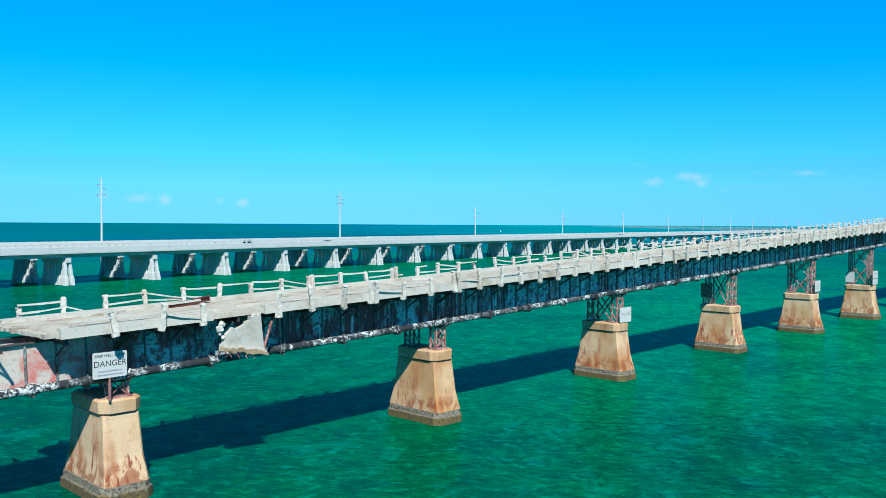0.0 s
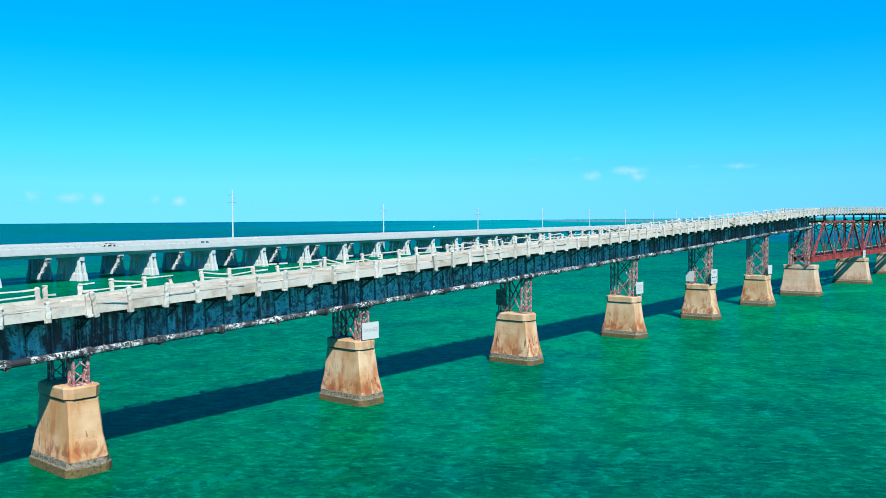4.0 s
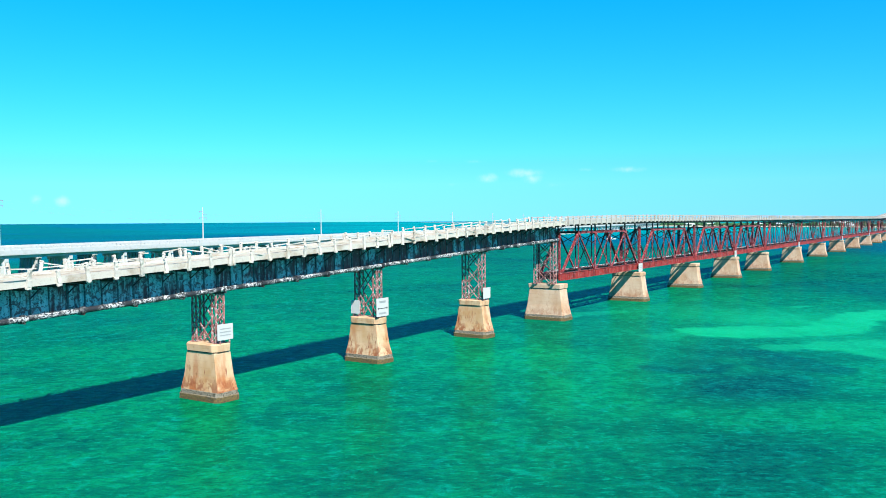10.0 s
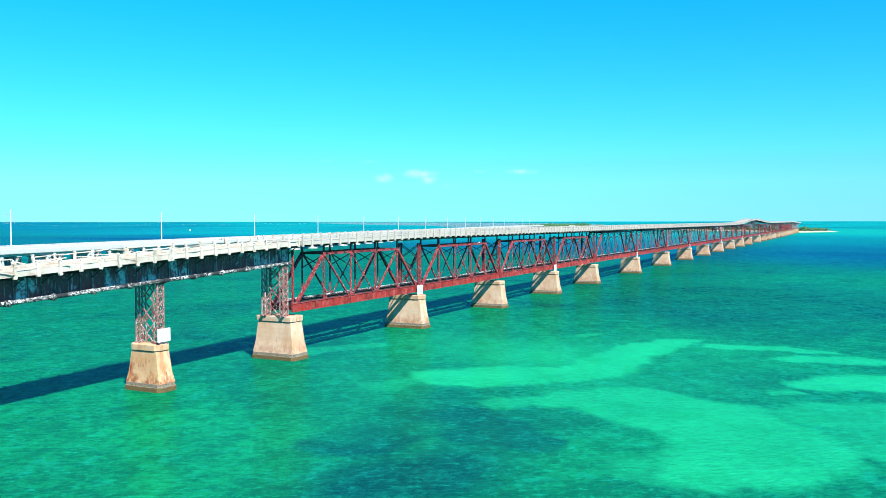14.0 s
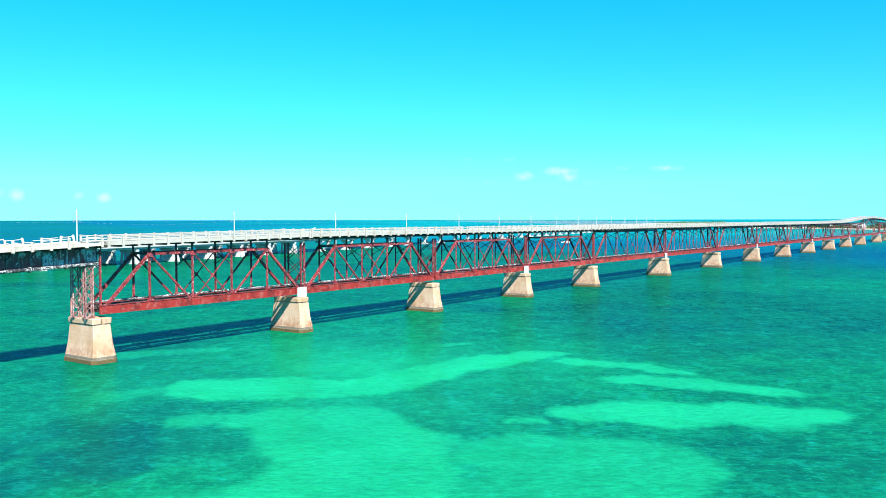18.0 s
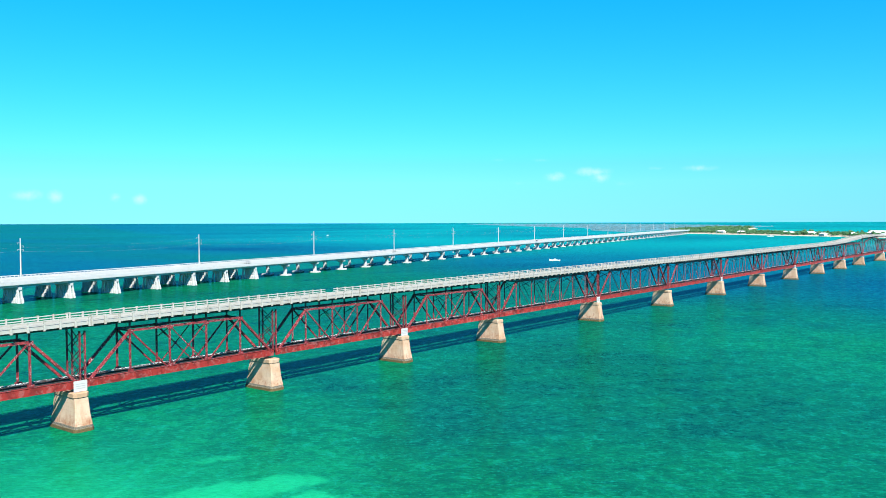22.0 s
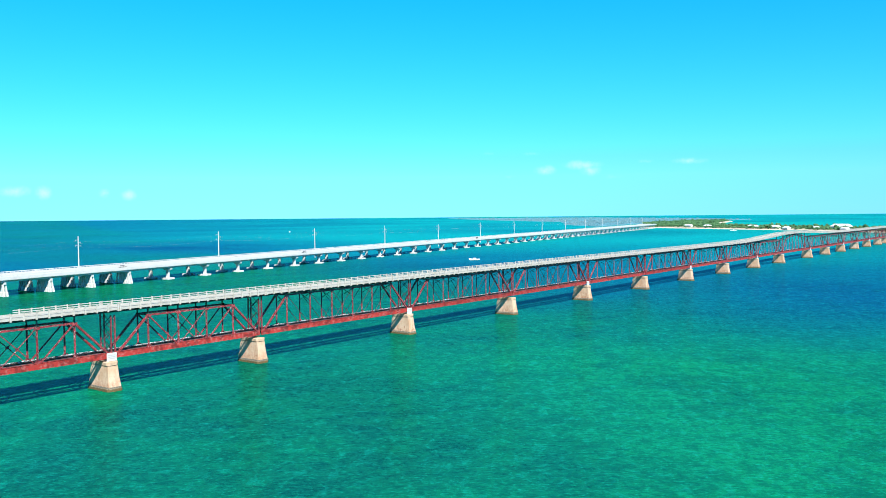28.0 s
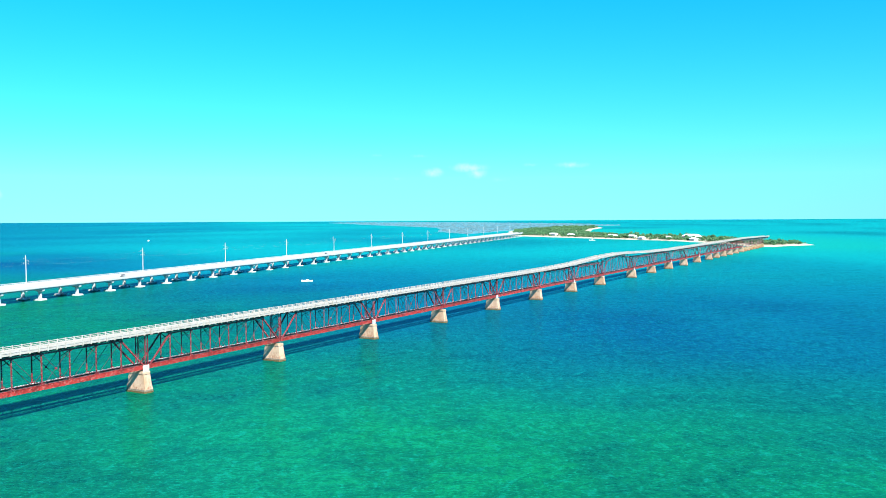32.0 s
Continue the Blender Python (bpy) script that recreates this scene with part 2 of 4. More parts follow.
def make_pier(name, tan, cream, streak, wear):
    k = Nodes(name, rough=0.92, spec=0.2)
    base = k.mix(k.ramp(k.sum(k.noise(0.28, 3), k.sum(k.chance, 0.2, "MULTIPLY")), 0.4, 0.75), tan, cream)
    foot = k.ramp(k.height(), 1.0, 4.2, 1.0, 0.45)
    c = k.mix(k.sum(k.ramp(k.noise(1.0, 5, stretch=(1, 1, 0.3)), 0.46, 0.66, 0, 0.9 * wear), foot, "MULTIPLY"), base, streak)
    bars_showing = k.ramp(k.noise(2.6, 3, stretch=(1.6, 1.6, 0.22)), 0.55, 0.62, 0, 0.9 * wear)
    patch = k.ramp(k.noise(0.35, 2), 0.46, 0.56)
    c = k.mix(k.sum(k.sum(bars_showing, patch, "MULTIPLY"), k.ramp(k.height(), 2.6, 3.4, 1.0, 0.0), "MULTIPLY"), c, (0.17, 0.035, 0.02))
    c = k.mix(k.ramp(k.noise(0.8, 7, stretch=(1, 1, 0.6), warp=2.0), 0.60, 0.63, 0, 0.4 * wear), c, (0.16, 0.09, 0.05))
    c = k.mix(k.ramp(k.noise(6.0, 4), 0.60, 0.8, 0, 0.45), c, (0.24, 0.15, 0.09))
    pour = k.n.new("ShaderNodeMath")
    pour.operation = "PINGPONG"
    pour.inputs[1].default_value = 0.31
    k.l.new(k.sum(k.height(), k.sum(k.noise(1.2, 2), 0.05, "MULTIPLY")), pour.inputs[0])
    seam = k.sum(k.ramp(pour.outputs[0], 0.0, 0.035, 0.32, 0.0), k.ramp(k.noise(0.8, 3), 0.4, 0.6), "MULTIPLY")
    c = k.mix(seam, c, (0.20, 0.105, 0.05))
    c = k.mix(k.sum(k.ramp(k.noise(0.9, 6, warp=0.6), 0.46, 0.56, 0, 0.75 * wear), k.ramp(k.height(), 1.2, 2.6, 1.0, 0.0), "MULTIPLY"), c, (0.20, 0.055, 0.022))
    k.colour(c)
    k.bump(k.sum(k.noise(1.3, 5), k.sum(k.noise(9.0, 3), 0.5, "MULTIPLY")), 0.3, 0.06)
    return k.mat


def make_growth():
    k = Nodes("tide_stained_concrete", rough=0.85)
    h = k.sum(k.height(), k.sum(k.noise(2.0, 4), 0.4, "MULTIPLY"))
    c = k.mix(k.ramp(h, 0.62, 0.82), (0.13, 0.090, 0.032), (0.20, 0.175, 0.135))
    c = k.mix(k.ramp(k.noise(7.0, 5), 0.42, 0.66), c, (0.055, 0.045, 0.028))
    k.colour(c)
    k.bump(k.noise(6.0, 5), 0.9, 0.12)
    return k.mat


def make_steel(name, paint, peel, rust, peel_amount=0.5, scale=1.0, rough=0.6, bare=0.52):
    k = Nodes(name, rough=rough, spec=0.3)
    c = k.mix(k.ramp(k.noise(0.9 * scale, 5, warp=0.8), 0.45, 0.62, 0, 0.9), paint, rust)
    c = k.mix(k.ramp(k.noise(2.3 * scale, 6, warp=0.5), bare, bare + 0.08, 0, peel_amount), c, peel)
    c = k.mix(k.ramp(k.noise(9.0 * scale, 4), 0.5, 0.75, 0, 0.5), c, tuple(v * 0.35 for v in rust))
    c = k.mix(k.sum(k.chance, 0.5, "MULTIPLY"), c, tuple(v * 0.4 for v in paint))
    k.colour(c)
    k.bump(k.noise(11.0, 4), 0.3, 0.02)
    return k.mat


def make_girder():
    """Shaded plate: dark rust, with pale blue paint left in streaks and panels; more is lost towards the broken end."""
    k = Nodes("peeling_girder_paint", rough=0.6)
    s = k.n.new("ShaderNodeSeparateXYZ")
    k.l.new(k.place, s.inputs[0])
    kept = k.sum(k.ramp(s.outputs[0], -15, 25, -0.05, 0.07), k.ramp(s.outputs[0], 55, 100, 0.0, 0.13), "SUBTRACT")
    panel = k.sum(k.noise(0.45, 3, stretch=(1, 1, 0.4)), kept)
    c = k.mix(k.ramp(panel, 0.44, 0.54), (0.15, 0.050, 0.045), (0.26, 0.44, 0.44))
    c = k.mix(k.ramp(k.sum(k.noise(1.5, 5, stretch=(2.2, 1, 0.18), warp=0.3), kept), 0.48, 0.66, 0, 0.7), c, (0.46, 0.66, 0.64))
    c = k.mix(k.ramp(k.noise(1.9, 8, rough=0.7, warp=0.8), 0.49, 0.57, 0, 0.85), c, (0.17, 0.038, 0.040))
    c = k.mix(k.ramp(k.noise(3.6, 7, rough=0.7, warp=0.6), 0.53, 0.62, 0, 0.7), c, (0.055, 0.034, 0.034))
    c = k.mix(k.ramp(k.noise(2.6, 6, stretch=(1, 1, 0.7), rough=0.7, warp=0.9), 0.61, 0.66, 0, 0.55), c, (0.62, 0.70, 0.68))
    k.colour(c)
    k.bump(k.noise(11.0, 4), 0.3, 0.02)
    return k.mat


def make_pipe(name, tar):
    """Black tar, splashed white; it covers all where the slow noise is above tar."""
    k = Nodes(name, rough=0.55)
    up = k.noise(0.55, 3, stretch=(1, 0.2, 0.2))
    c = k.mix(k.ramp(k.noise(4.2, 7, rough=0.7, warp=0.8), 0.47, 0.58), (0.02, 0.022, 0.026), (0.50, 0.52, 0.52))
    c = k.mix(k.ramp(up, tar - 0.08, tar + 0.06), c, (0.02, 0.022, 0.026))
    k.colour(c)
    k.bump(k.noise(4.0, 5), 0.6, 0.05)
    return k.mat


def make_plain(name, base, rough=0.6, vary=0.2, metal=0.0):
    k = Nodes(name, rough=rough, metal=metal)
    k.colour(k.mix(k.ramp(k.noise(3.0, 5), 0.35, 0.75, 0, vary), base, tuple(v * 0.55 for v in base)))
    return k.mat


WATER = make_water()
DECK_WHITE = make_concrete("bleached_concrete", (0.415, 0.395, 0.350), (0.220, 0.160, 0.105), 0.7)
DECK_WORN = make_concrete("worn_deck_surface", (0.395, 0.360, 0.300), (0.165, 0.115, 0.072), 0.8)
RAIL_WHITE = make_concrete("chalky_rail_concrete", (0.445, 0.422, 0.378), (0.230, 0.165, 0.105), 0.55)
DECK_GREY = make_concrete("weathered_deck_concrete", (0.335, 0.328, 0.302), (0.215, 0.188, 0.155), 0.5)
RAIL_GREY = make_concrete("weathered_rail_concrete", (0.340, 0.330, 0.300), (0.205, 0.168, 0.122), 0.55)
PIER = make_pier("pier_concrete", (0.370, 0.205, 0.088), (0.490, 0.345, 0.215), (0.300, 0.092, 0.030), 1.0)
PIER_PALE = make_pier("pale_pier_concrete", (0.395, 0.250, 0.152), (0.470, 0.345, 0.245), (0.270, 0.125, 0.062), 0.5)
GROWTH = make_growth()
GIRDER = make_girder()
GIRDER_DARK = make_steel("dark_and_shaded_steel", (0.05, 0.045, 0.042), (0.16, 0.17, 0.17), (0.06, 0.03, 0.025), 0.3)
GRAFFITI = make_steel("red_and_white_paint", (0.560, 0.510, 0.450), (0.520, 0.440, 0.380), (0.560, 0.040, 0.028), 0.3, 0.8)
TRUSS = make_steel("rusty_red_truss_paint", (0.255, 0.028, 0.034), (0.620, 0.470, 0.470), (0.055, 0.013, 0.014), 0.85, 2.2, bare=0.57)
CHORD = make_steel("red_lead_chord_paint", (0.340, 0.030, 0.024), (0.470, 0.270, 0.240), (0.110, 0.014, 0.012), 0.3, 0.6)
SERVICE = make_pipe("chalky_service_pipe", 0.62)
TOWER = make_steel("faded_red_tower_steel", (0.370, 0.160, 0.145), (0.600, 0.500, 0.480), (0.140, 0.040, 0.036), 0.9, 1.8)
PIPE = make_pipe("tarred_pipe", 0.53)
NEW_CONCRETE = make_concrete("pale_new_concrete", (0.430, 0.442, 0.435), (0.276, 0.284, 0.275), 0.35)
SIGN_WHITE = make_plain("sign_white", (0.437, 0.437, 0.426), 0.5, 0.12)
SIGN_BLACK = make_plain("sign_black", (0.03, 0.03, 0.035), 0.5)
GREY_STEEL = make_plain("galvanised_grey", (0.330, 0.336, 0.336), 0.5, 0.3, 0.3)
SAND = make_concrete("beach_sand", (0.444, 0.396, 0.312), (0.330, 0.276, 0.192), 0.35)
LAND = make_concrete("scrub_ground", (0.20, 0.21, 0.13), (0.34, 0.31, 0.22), 0.6)
# distance haze is painted into this pale blue-grey ground colour
FAR_LAND = make_concrete("hazed_mangrove_flat", (0.060, 0.200, 0.250), (0.130, 0.240, 0.280), 0.7)


# ---- mesh helpers ----
def link(name, mesh, parent=None, m=None, label=""):
    ob = new(name, mesh)
    ob.parent = parent
    if m is not None:
        ob.matrix_basis = m
    return tagged(ob, label)


def part(name, bm, material, parent=None, label="", m=None):
    """One mesh object from bm, under a thing or a part."""
    mesh = bpy.data.meshes.new(name)
    bm.to_mesh(mesh)
    bm.free()
    mesh.materials.append(material)
    return link(name, mesh, parent, m, label)


def thing(name, m, label, category, group="", kind=""):
    ob = new(name)
    ob.empty_display_size = 0.5
    ob.matrix_basis = m
    return tagged(ob, label, category, group, kind)


def box(bm, x0, x1, y0, y1, z0, z1, m=None):
    v = [bm.verts.new((x, y, z)) for z in (z0, z1) for y in (y0, y1) for x in (x0, x1)]
    for f in ((0, 2, 3, 1), (4, 5, 7, 6), (0, 1, 5, 4), (2, 6, 7, 3), (0, 4, 6, 2), (1, 3, 7, 5)):
        bm.faces.new([v[i] for i in f])
    if m is not None:
        bmesh.ops.transform(bm, matrix=m, verts=v)
    return bm


def beam(bm, p, q, w, h):
    """A bar of width w (level) and depth h from p to q."""
    p, q = Vector(p), Vector(q)
    a = (q - p).normalized()
    side = a.cross((0, 0, 1))
    side = side.normalized() if side.length > 1e-4 else Vector((1, 0, 0))
    up = side.cross(a)
    v = [bm.verts.new(e + side * (sx * w / 2) + up * (sz * h / 2)) for e in (p, q) for sx, sz in ((-1, -1), (1, -1), (1, 1), (-1, 1))]
    for f in ((0, 1, 2, 3), (7, 6, 5, 4), (0, 4, 5, 1), (1, 5, 6, 2), (2, 6, 7, 3), (3, 7, 4, 0)):
        bm.faces.new([v[i] for i in f])
    return bm


def bars(*lines):
    bm = bmesh.new()
    for p, q, w, h in lines:
        beam(bm, p, q, w, h)
    return bm


def slab(*a):
    return box(bmesh.new(), *a)


def loft(sections, cx=0.0, cy=0.0):
    """A tapered block: rows of height, half-lengths in x and y, and the cut of the corners."""
    bm = bmesh.new()
    rings = []
    for z, hx, hy, c in sections:
        ring = [(hx, hy - c), (hx - c, hy), (c - hx, hy), (-hx, hy - c), (-hx, c - hy), (c - hx, -hy), (hx - c, -hy), (hx, c - hy)]
        rings.append([bm.verts.new((cx + x, cy + y, z)) for x, y in ring])
    for a, b in zip(rings, rings[1:]):
        for i in range(8):
            bm.faces.new((a[i], a[(i + 1) % 8], b[(i + 1) % 8], b[i]))
    bm.faces.new(rings[0][::-1])
    bm.faces.new(rings[-1])
    return bm


def tube(p, q, r, sides=12):
    bm = bmesh.new()
    p, q = Vector(p), Vector(q)
    bmesh.ops.create_cone(bm, cap_ends=True, segments=sides, radius1=r, radius2=r, depth=(q - p).length)
    turn = (q - p).to_track_quat("Z", "Y").to_matrix().to_4x4()
    bmesh.ops.transform(bm, matrix=Matrix.Translation((p + q) / 2) @ turn, verts=bm.verts)
    return bm


# ---- the sea ----
def steps(marks):
    out = []
    for a, b, n in marks:
        out += [a + (b - a) * i / n for i in range(n)]
    return out + [marks[-1][1]]


def ease(f):
    f = max(0.0, min(1.0, f))
    return f * f * (3 - 2 * f)


def near_line(x, y, line):
    """How far inside a soft band along a line of places, each with its half-width, a point lies."""
    best = -9.0
    for (ax, ay, ar), (bx, by, br) in zip(line, line[1:]):
        dx, dy = bx - ax, by - ay
        f = max(0.0, min(1.0, ((x - ax) * dx + (y - ay) * dy) / (dx * dx + dy * dy)))
        r = 1.25 * (ar + (br - ar) * f)
        best = max(best, (r - math.hypot(x - ax - f * dx, y - ay - f * dy)) / (0.22 * r + 0.35) + 0.5)
    return ease(best)


# sand banks under the water: places with half-widths, and how clearly each shows
SANDS = (
    (((143, -25, 4.5), (147, -32, 5.5), (151, -38, 4.0), (157, -41, 3.4), (167, -40.5, 3.8), (177, -42, 3.2), (187, -46, 2.0)), 1.0),
    (((183, -51, 1.8), (185, -60, 2.3), (183, -67, 1.4)), 0.9),
    (((175, -62, 2.2), (178, -72, 2.4), (178, -81, 1.1)), 0.9),
    (((157, -67, 3.2), (161, -72, 5.0), (164, -76, 2.4), (166, -81, 4.8), (169, -85, 3.0)), 1.0),
    (((137, -43, 4.0), (138, -50, 6.0), (134, -57, 6.5), (127, -62, 6.5), (119, -62, 5.0)), 0.8),
    (((141, -69, 4.5), (144, -77, 5.0), (138, -78, 5.5)), 0.65),
    (((132, -74, 5.0), (126, -82, 5.0)), 0.5),
    (((150, -63, 1.1), (151, -64, 1.0)), 0.8),
    (((167, -32, 1.6), (170, -31, 1.6)), 0.6),
    (((185, -28, 0.9), (188, -30, 0.9)), 0.6),
    (((131, -37, 2.0), (134, -38, 2.0)), 0.6),
    (((135, -20, 2.2), (139, -22, 2.6)), 0.5),
    (((149, 4, 2.6), (160, -3, 2.4)), 0.5),
    (((116, -56, 3.0), (121, -60, 3.0)), 0.4),
)
WEEDS = (
    (((112, -30, 4.0), (124, -33, 3.6), (119, -43, 3.6)), 0.7),
    (((126, -28, 2.0), (134, -31, 2.0)), 0.45),
)


# soft weed beds: place, half-widths, thickness
BEDS = ((72, -46, 22, 10, 0.35), (108, -42, 20, 9, 0.8), (196, -36, 26, 20, 0.12), (225, -16, 30, 24, 0.12), (44, -27, 20, 8, 0.22), (96, -62, 20, 9, 0.3), (20, -28, 12, 7, 0.15))


def sea_rise(x, y):
    """The far sea is drawn slightly up, so that its rim stands where the true horizon would."""
    return 14.0 * max(0.0, min(1.0, (math.hypot(x - 80, y + 110) - 3400) / 1600)) ** 2


def build_sea():
    xs = steps(((-4600, -400, 12), (-400, -100, 10), (-100, 80, 72), (80, 210, 130), (210, 480, 108), (480, 900, 60), (900, 2200, 50), (2200, 5900, 30)))
    ys = steps(((-5300, -400, 14), (-400, -190, 12), (-190, -100, 45), (-100, 10, 110), (10, 30, 10), (30, 400, 60), (400, 5300, 40)))
    verts, sand, weed, blue, shoal, pale, navy = [], [], [], [], [], [], []
    for y in ys:
        for x in xs:
            far = math.hypot(x - 80, y + 110)
            verts.append((x, y, sea_rise(x, y)))
            p = Vector((x, y, 0))
            wx = x + 2.2 * noise.noise(p * 0.12) + 1.1 * noise.noise(p * 0.4)
            wy = y + 2.2 * noise.noise(p * 0.12 + Vector((7, 3, 1))) + 1.1 * noise.noise(p * 0.4 + Vector((2, 5, 1)))
            s = w = 0.0
            if 60 < x < 300 and -130 < y < 30:
                s = max(a * near_line(wx, wy, line) for line, a in SANDS) * (0.85 + 0.2 * noise.noise(p * 0.15))
                w = max(a * near_line(wx, wy, line) for line, a in WEEDS) * max(0.0, min(1.0, 0.75 + 1.1 * noise.noise(p * 0.16 + Vector((3, 8, 6)))))
            bank = 0.0
            if x > 1000:
                off = min(math.hypot(x - ax, y - ay) for ax, ay in ((1560, -70), (1700, -30), (1850, 30), (2000, 150), (2150, 330), (2350, 480), (2700, 600)))
                bank = math.exp(-(off / 230) ** 2)
            glow = 0.38 * math.exp(-((x - 158) / 34) ** 2 - ((y + 32) / 26) ** 2) * (1 + 1.2 * noise.noise(p * 0.05))
            sand.append(min(1.0, max(0.0, s, 0.3 * bank, glow)))
            bed = 0.0
            if -40 < x < 330 and -120 < y < 60:
                bed = sum(a * math.exp(-((x - bx) / rx) ** 2 - ((y - by) / ry) ** 2) for bx, by, rx, ry, a in BEDS) * max(0.0, 0.9 + 1.6 * noise.noise(p * 0.07))
            weed.append(min(0.85, (w + bed) * (1 - s)))
            n1, n2 = noise.noise(p * 0.006 + Vector((1, 9, 2))), noise.noise(p * 0.014 + Vector((4, 2, 8)))
            b = 0.25 * n1 + 0.14 * n2 + 0.95 * ease((x - 355 - (0.5 * y if y > 0 else 0.0) + 20 * ease((-15 - y) / 60)) / 220)
            b += 0.9 * ease((y - 170 - 0.2 * x) / 160) * (0.75 + 0.5 * n1)
            b *= 1.0 - 0.25 * ease((far - 700) / 900)
            blue.append(max(0.0, min(1.0, b)))
            # pale grows with distance, most towards the east, and over the banks
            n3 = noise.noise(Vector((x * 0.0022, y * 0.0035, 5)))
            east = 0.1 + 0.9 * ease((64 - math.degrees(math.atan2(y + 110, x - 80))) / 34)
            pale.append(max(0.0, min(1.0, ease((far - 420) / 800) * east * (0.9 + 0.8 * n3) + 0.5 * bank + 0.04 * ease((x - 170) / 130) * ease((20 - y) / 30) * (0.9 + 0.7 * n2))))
            d = math.exp(-((x - 760) / 150) ** 2 - ((y - 640 - 0.2 * (x - 760)) / 110) ** 2)
            d += 0.6 * math.exp(-((x - 585) / 110) ** 2 - ((y + 105) / 90) ** 2) + 0.6 * math.exp(-((x - 680) / 120) ** 2 - ((y - 200) / 60) ** 2)
            d *= 0.8 + 1.2 * noise.noise(p * 0.012)
            navy.append(max(0.0, min(0.9, d)))
            g = 0.10 + 0.44 * max(0.0, min(1.0, (x + 25) / 120)) + 0.6 * max(0.0, 1.2 - math.hypot((x - 150) / 120, (y + 40) / 90)) + 0.25 * n2 + 0.15 * n1
            g += 0.32 * math.exp(-((x - 355) / 65) ** 2 - ((y + 95) / 55) ** 2) - 0.22 * ease((x - 240) / 110)
            g *= 1 - 0.5 * math.exp(-((x - 235) / 60) ** 2 - ((y + 45) / 80) ** 2)
            shoal.append(max(0.0, min(1.0, g)))
    n = len(xs)
    faces = [(j * n + i, j * n + i + 1, (j + 1) * n + i + 1, (j + 1) * n + i) for j in range(len(ys) - 1) for i in range(n - 1)]
    mesh = bpy.data.meshes.new("water")
    mesh.from_pydata(verts, [], faces)
    for key, values in (("sand", sand), ("weed", weed), ("blue", blue), ("shoal", shoal), ("pale", pale), ("navy", navy)):
        mesh.attributes.new(key, "FLOAT", "POINT").data.foreach_set("value", values)
    mesh.polygons.foreach_set("use_smooth", [True] * len(faces))
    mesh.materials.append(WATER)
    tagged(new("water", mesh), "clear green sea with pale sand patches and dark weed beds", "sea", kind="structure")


build_sea()

# ---- the old bridge: its line and heights ----
MID = 2.7            # the bridge's centre line
HALF = 3.3           # half of the deck's width
PIERS = [-25.6 + 24.47 * i for i in range(8)]          # piers of the girder spans
BIG_PIER = 145.5
SHORT, LONG, PARKER = 38.7, 56.8, 75.3
SPANS = [SHORT] * 4 + [LONG] * 8 + [PARKER] + [LONG] * 5 + [SHORT] * 5
TRUSS_X = [146.2]
for length in SPANS:
    TRUSS_X.append(TRUSS_X[-1] + length)
GRADE = ((-120, 5.6), (-29, 8.85), (0, 9.85), (24, 10.8), (55, 12.1), (88, 13.5), (120, 14.9), (146, 15.85), (165, 16.2), (185, 16.3), (660, 16.4), (700, 17.1), (735, 18.5), (760, 19.3), (785, 19.7), (810, 19.5), (840, 18.6), (880, 17.6), (940, 16.9), (1330, 16.9), (1540, 14.5), (1600, 14.5))


def deck_z(x):
    """The underside of the deck's fascia at x."""
    return float(np.interp(x, [g[0] for g in GRADE], [g[1] for g in GRADE]))


# ---- piers ----
def pier(x, hx, hy, h, label, group, stone, split=False):
    p = thing("bridge_pier", pose(x, MID, 0), label, "pier", group)
    part("footing", loft(((-2.5, hx + 0.12, hy + 0.12, 0.5), (0.5, hx + 0.08, hy + 0.08, 0.5), (0.58, hx - 0.02, hy - 0.02, 0.46), (0.9, hx - 0.05, hy - 0.05, 0.42))), GROWTH, p, "barnacled tide-stained footing")
    top = h - 0.85
    tx, ty = 0.70 * hx, hy - 0.85
    part("shaft", loft(((0.9, hx - 0.18, hy - 0.18, 0.12), (top * 0.5, (hx + tx) / 2 - 0.12, (hy + ty) / 2 - 0.1, 0.12), (top, tx, ty, 0.12))), stone, p)
    part("neck", loft(((top, tx - 0.08, ty - 0.08, 0.15), (top + 0.12, tx - 0.08, ty - 0.08, 0.15))), GROWTH, p, "dark recessed joint")
    if split:
        for at in (-tx / 2 - 0.12, tx / 2 + 0.12):
            part("cap", loft(((top + 0.12, tx / 2 + 0.02, ty + 0.14, 0.2), (h - 0.08, tx / 2 + 0.06, ty + 0.18, 0.22), (h, tx / 2, ty + 0.1, 0.22)), at), stone, p)
        return p
    part("cap", loft(((top + 0.12, tx + 0.14, ty + 0.14, 0.44), (h - 0.1, tx + 0.18, ty + 0.18, 0.46), (h, tx + 0.08, ty + 0.08, 0.44))), stone, p)
    return p


first = pier(PIERS[0], 1.42, 2.85, 5.35, "tapered tan concrete pier with rust stains and tide-marked footing", "girder piers", PIER)
for x in PIERS[1:-1]:
    copy_thing(first, pose(x, MID, 0))
pier(BIG_PIER, 1.85, 3.75, 6.05, "broad tan concrete pier where girders meet the trusses", "", PIER_PALE, True)
truss_pier = pier(TRUSS_X[1] - 1.6 + 0.0, 1.6, 4.05, 5.95, "tapered concrete truss pier with rust streaks", "truss piers", PIER_PALE)
PIER_X = [x - 1.6 for x in TRUSS_X[1:]]
for x in PIER_X[1:]:
    copy_thing(truss_pier, pose(x, MID, 0))


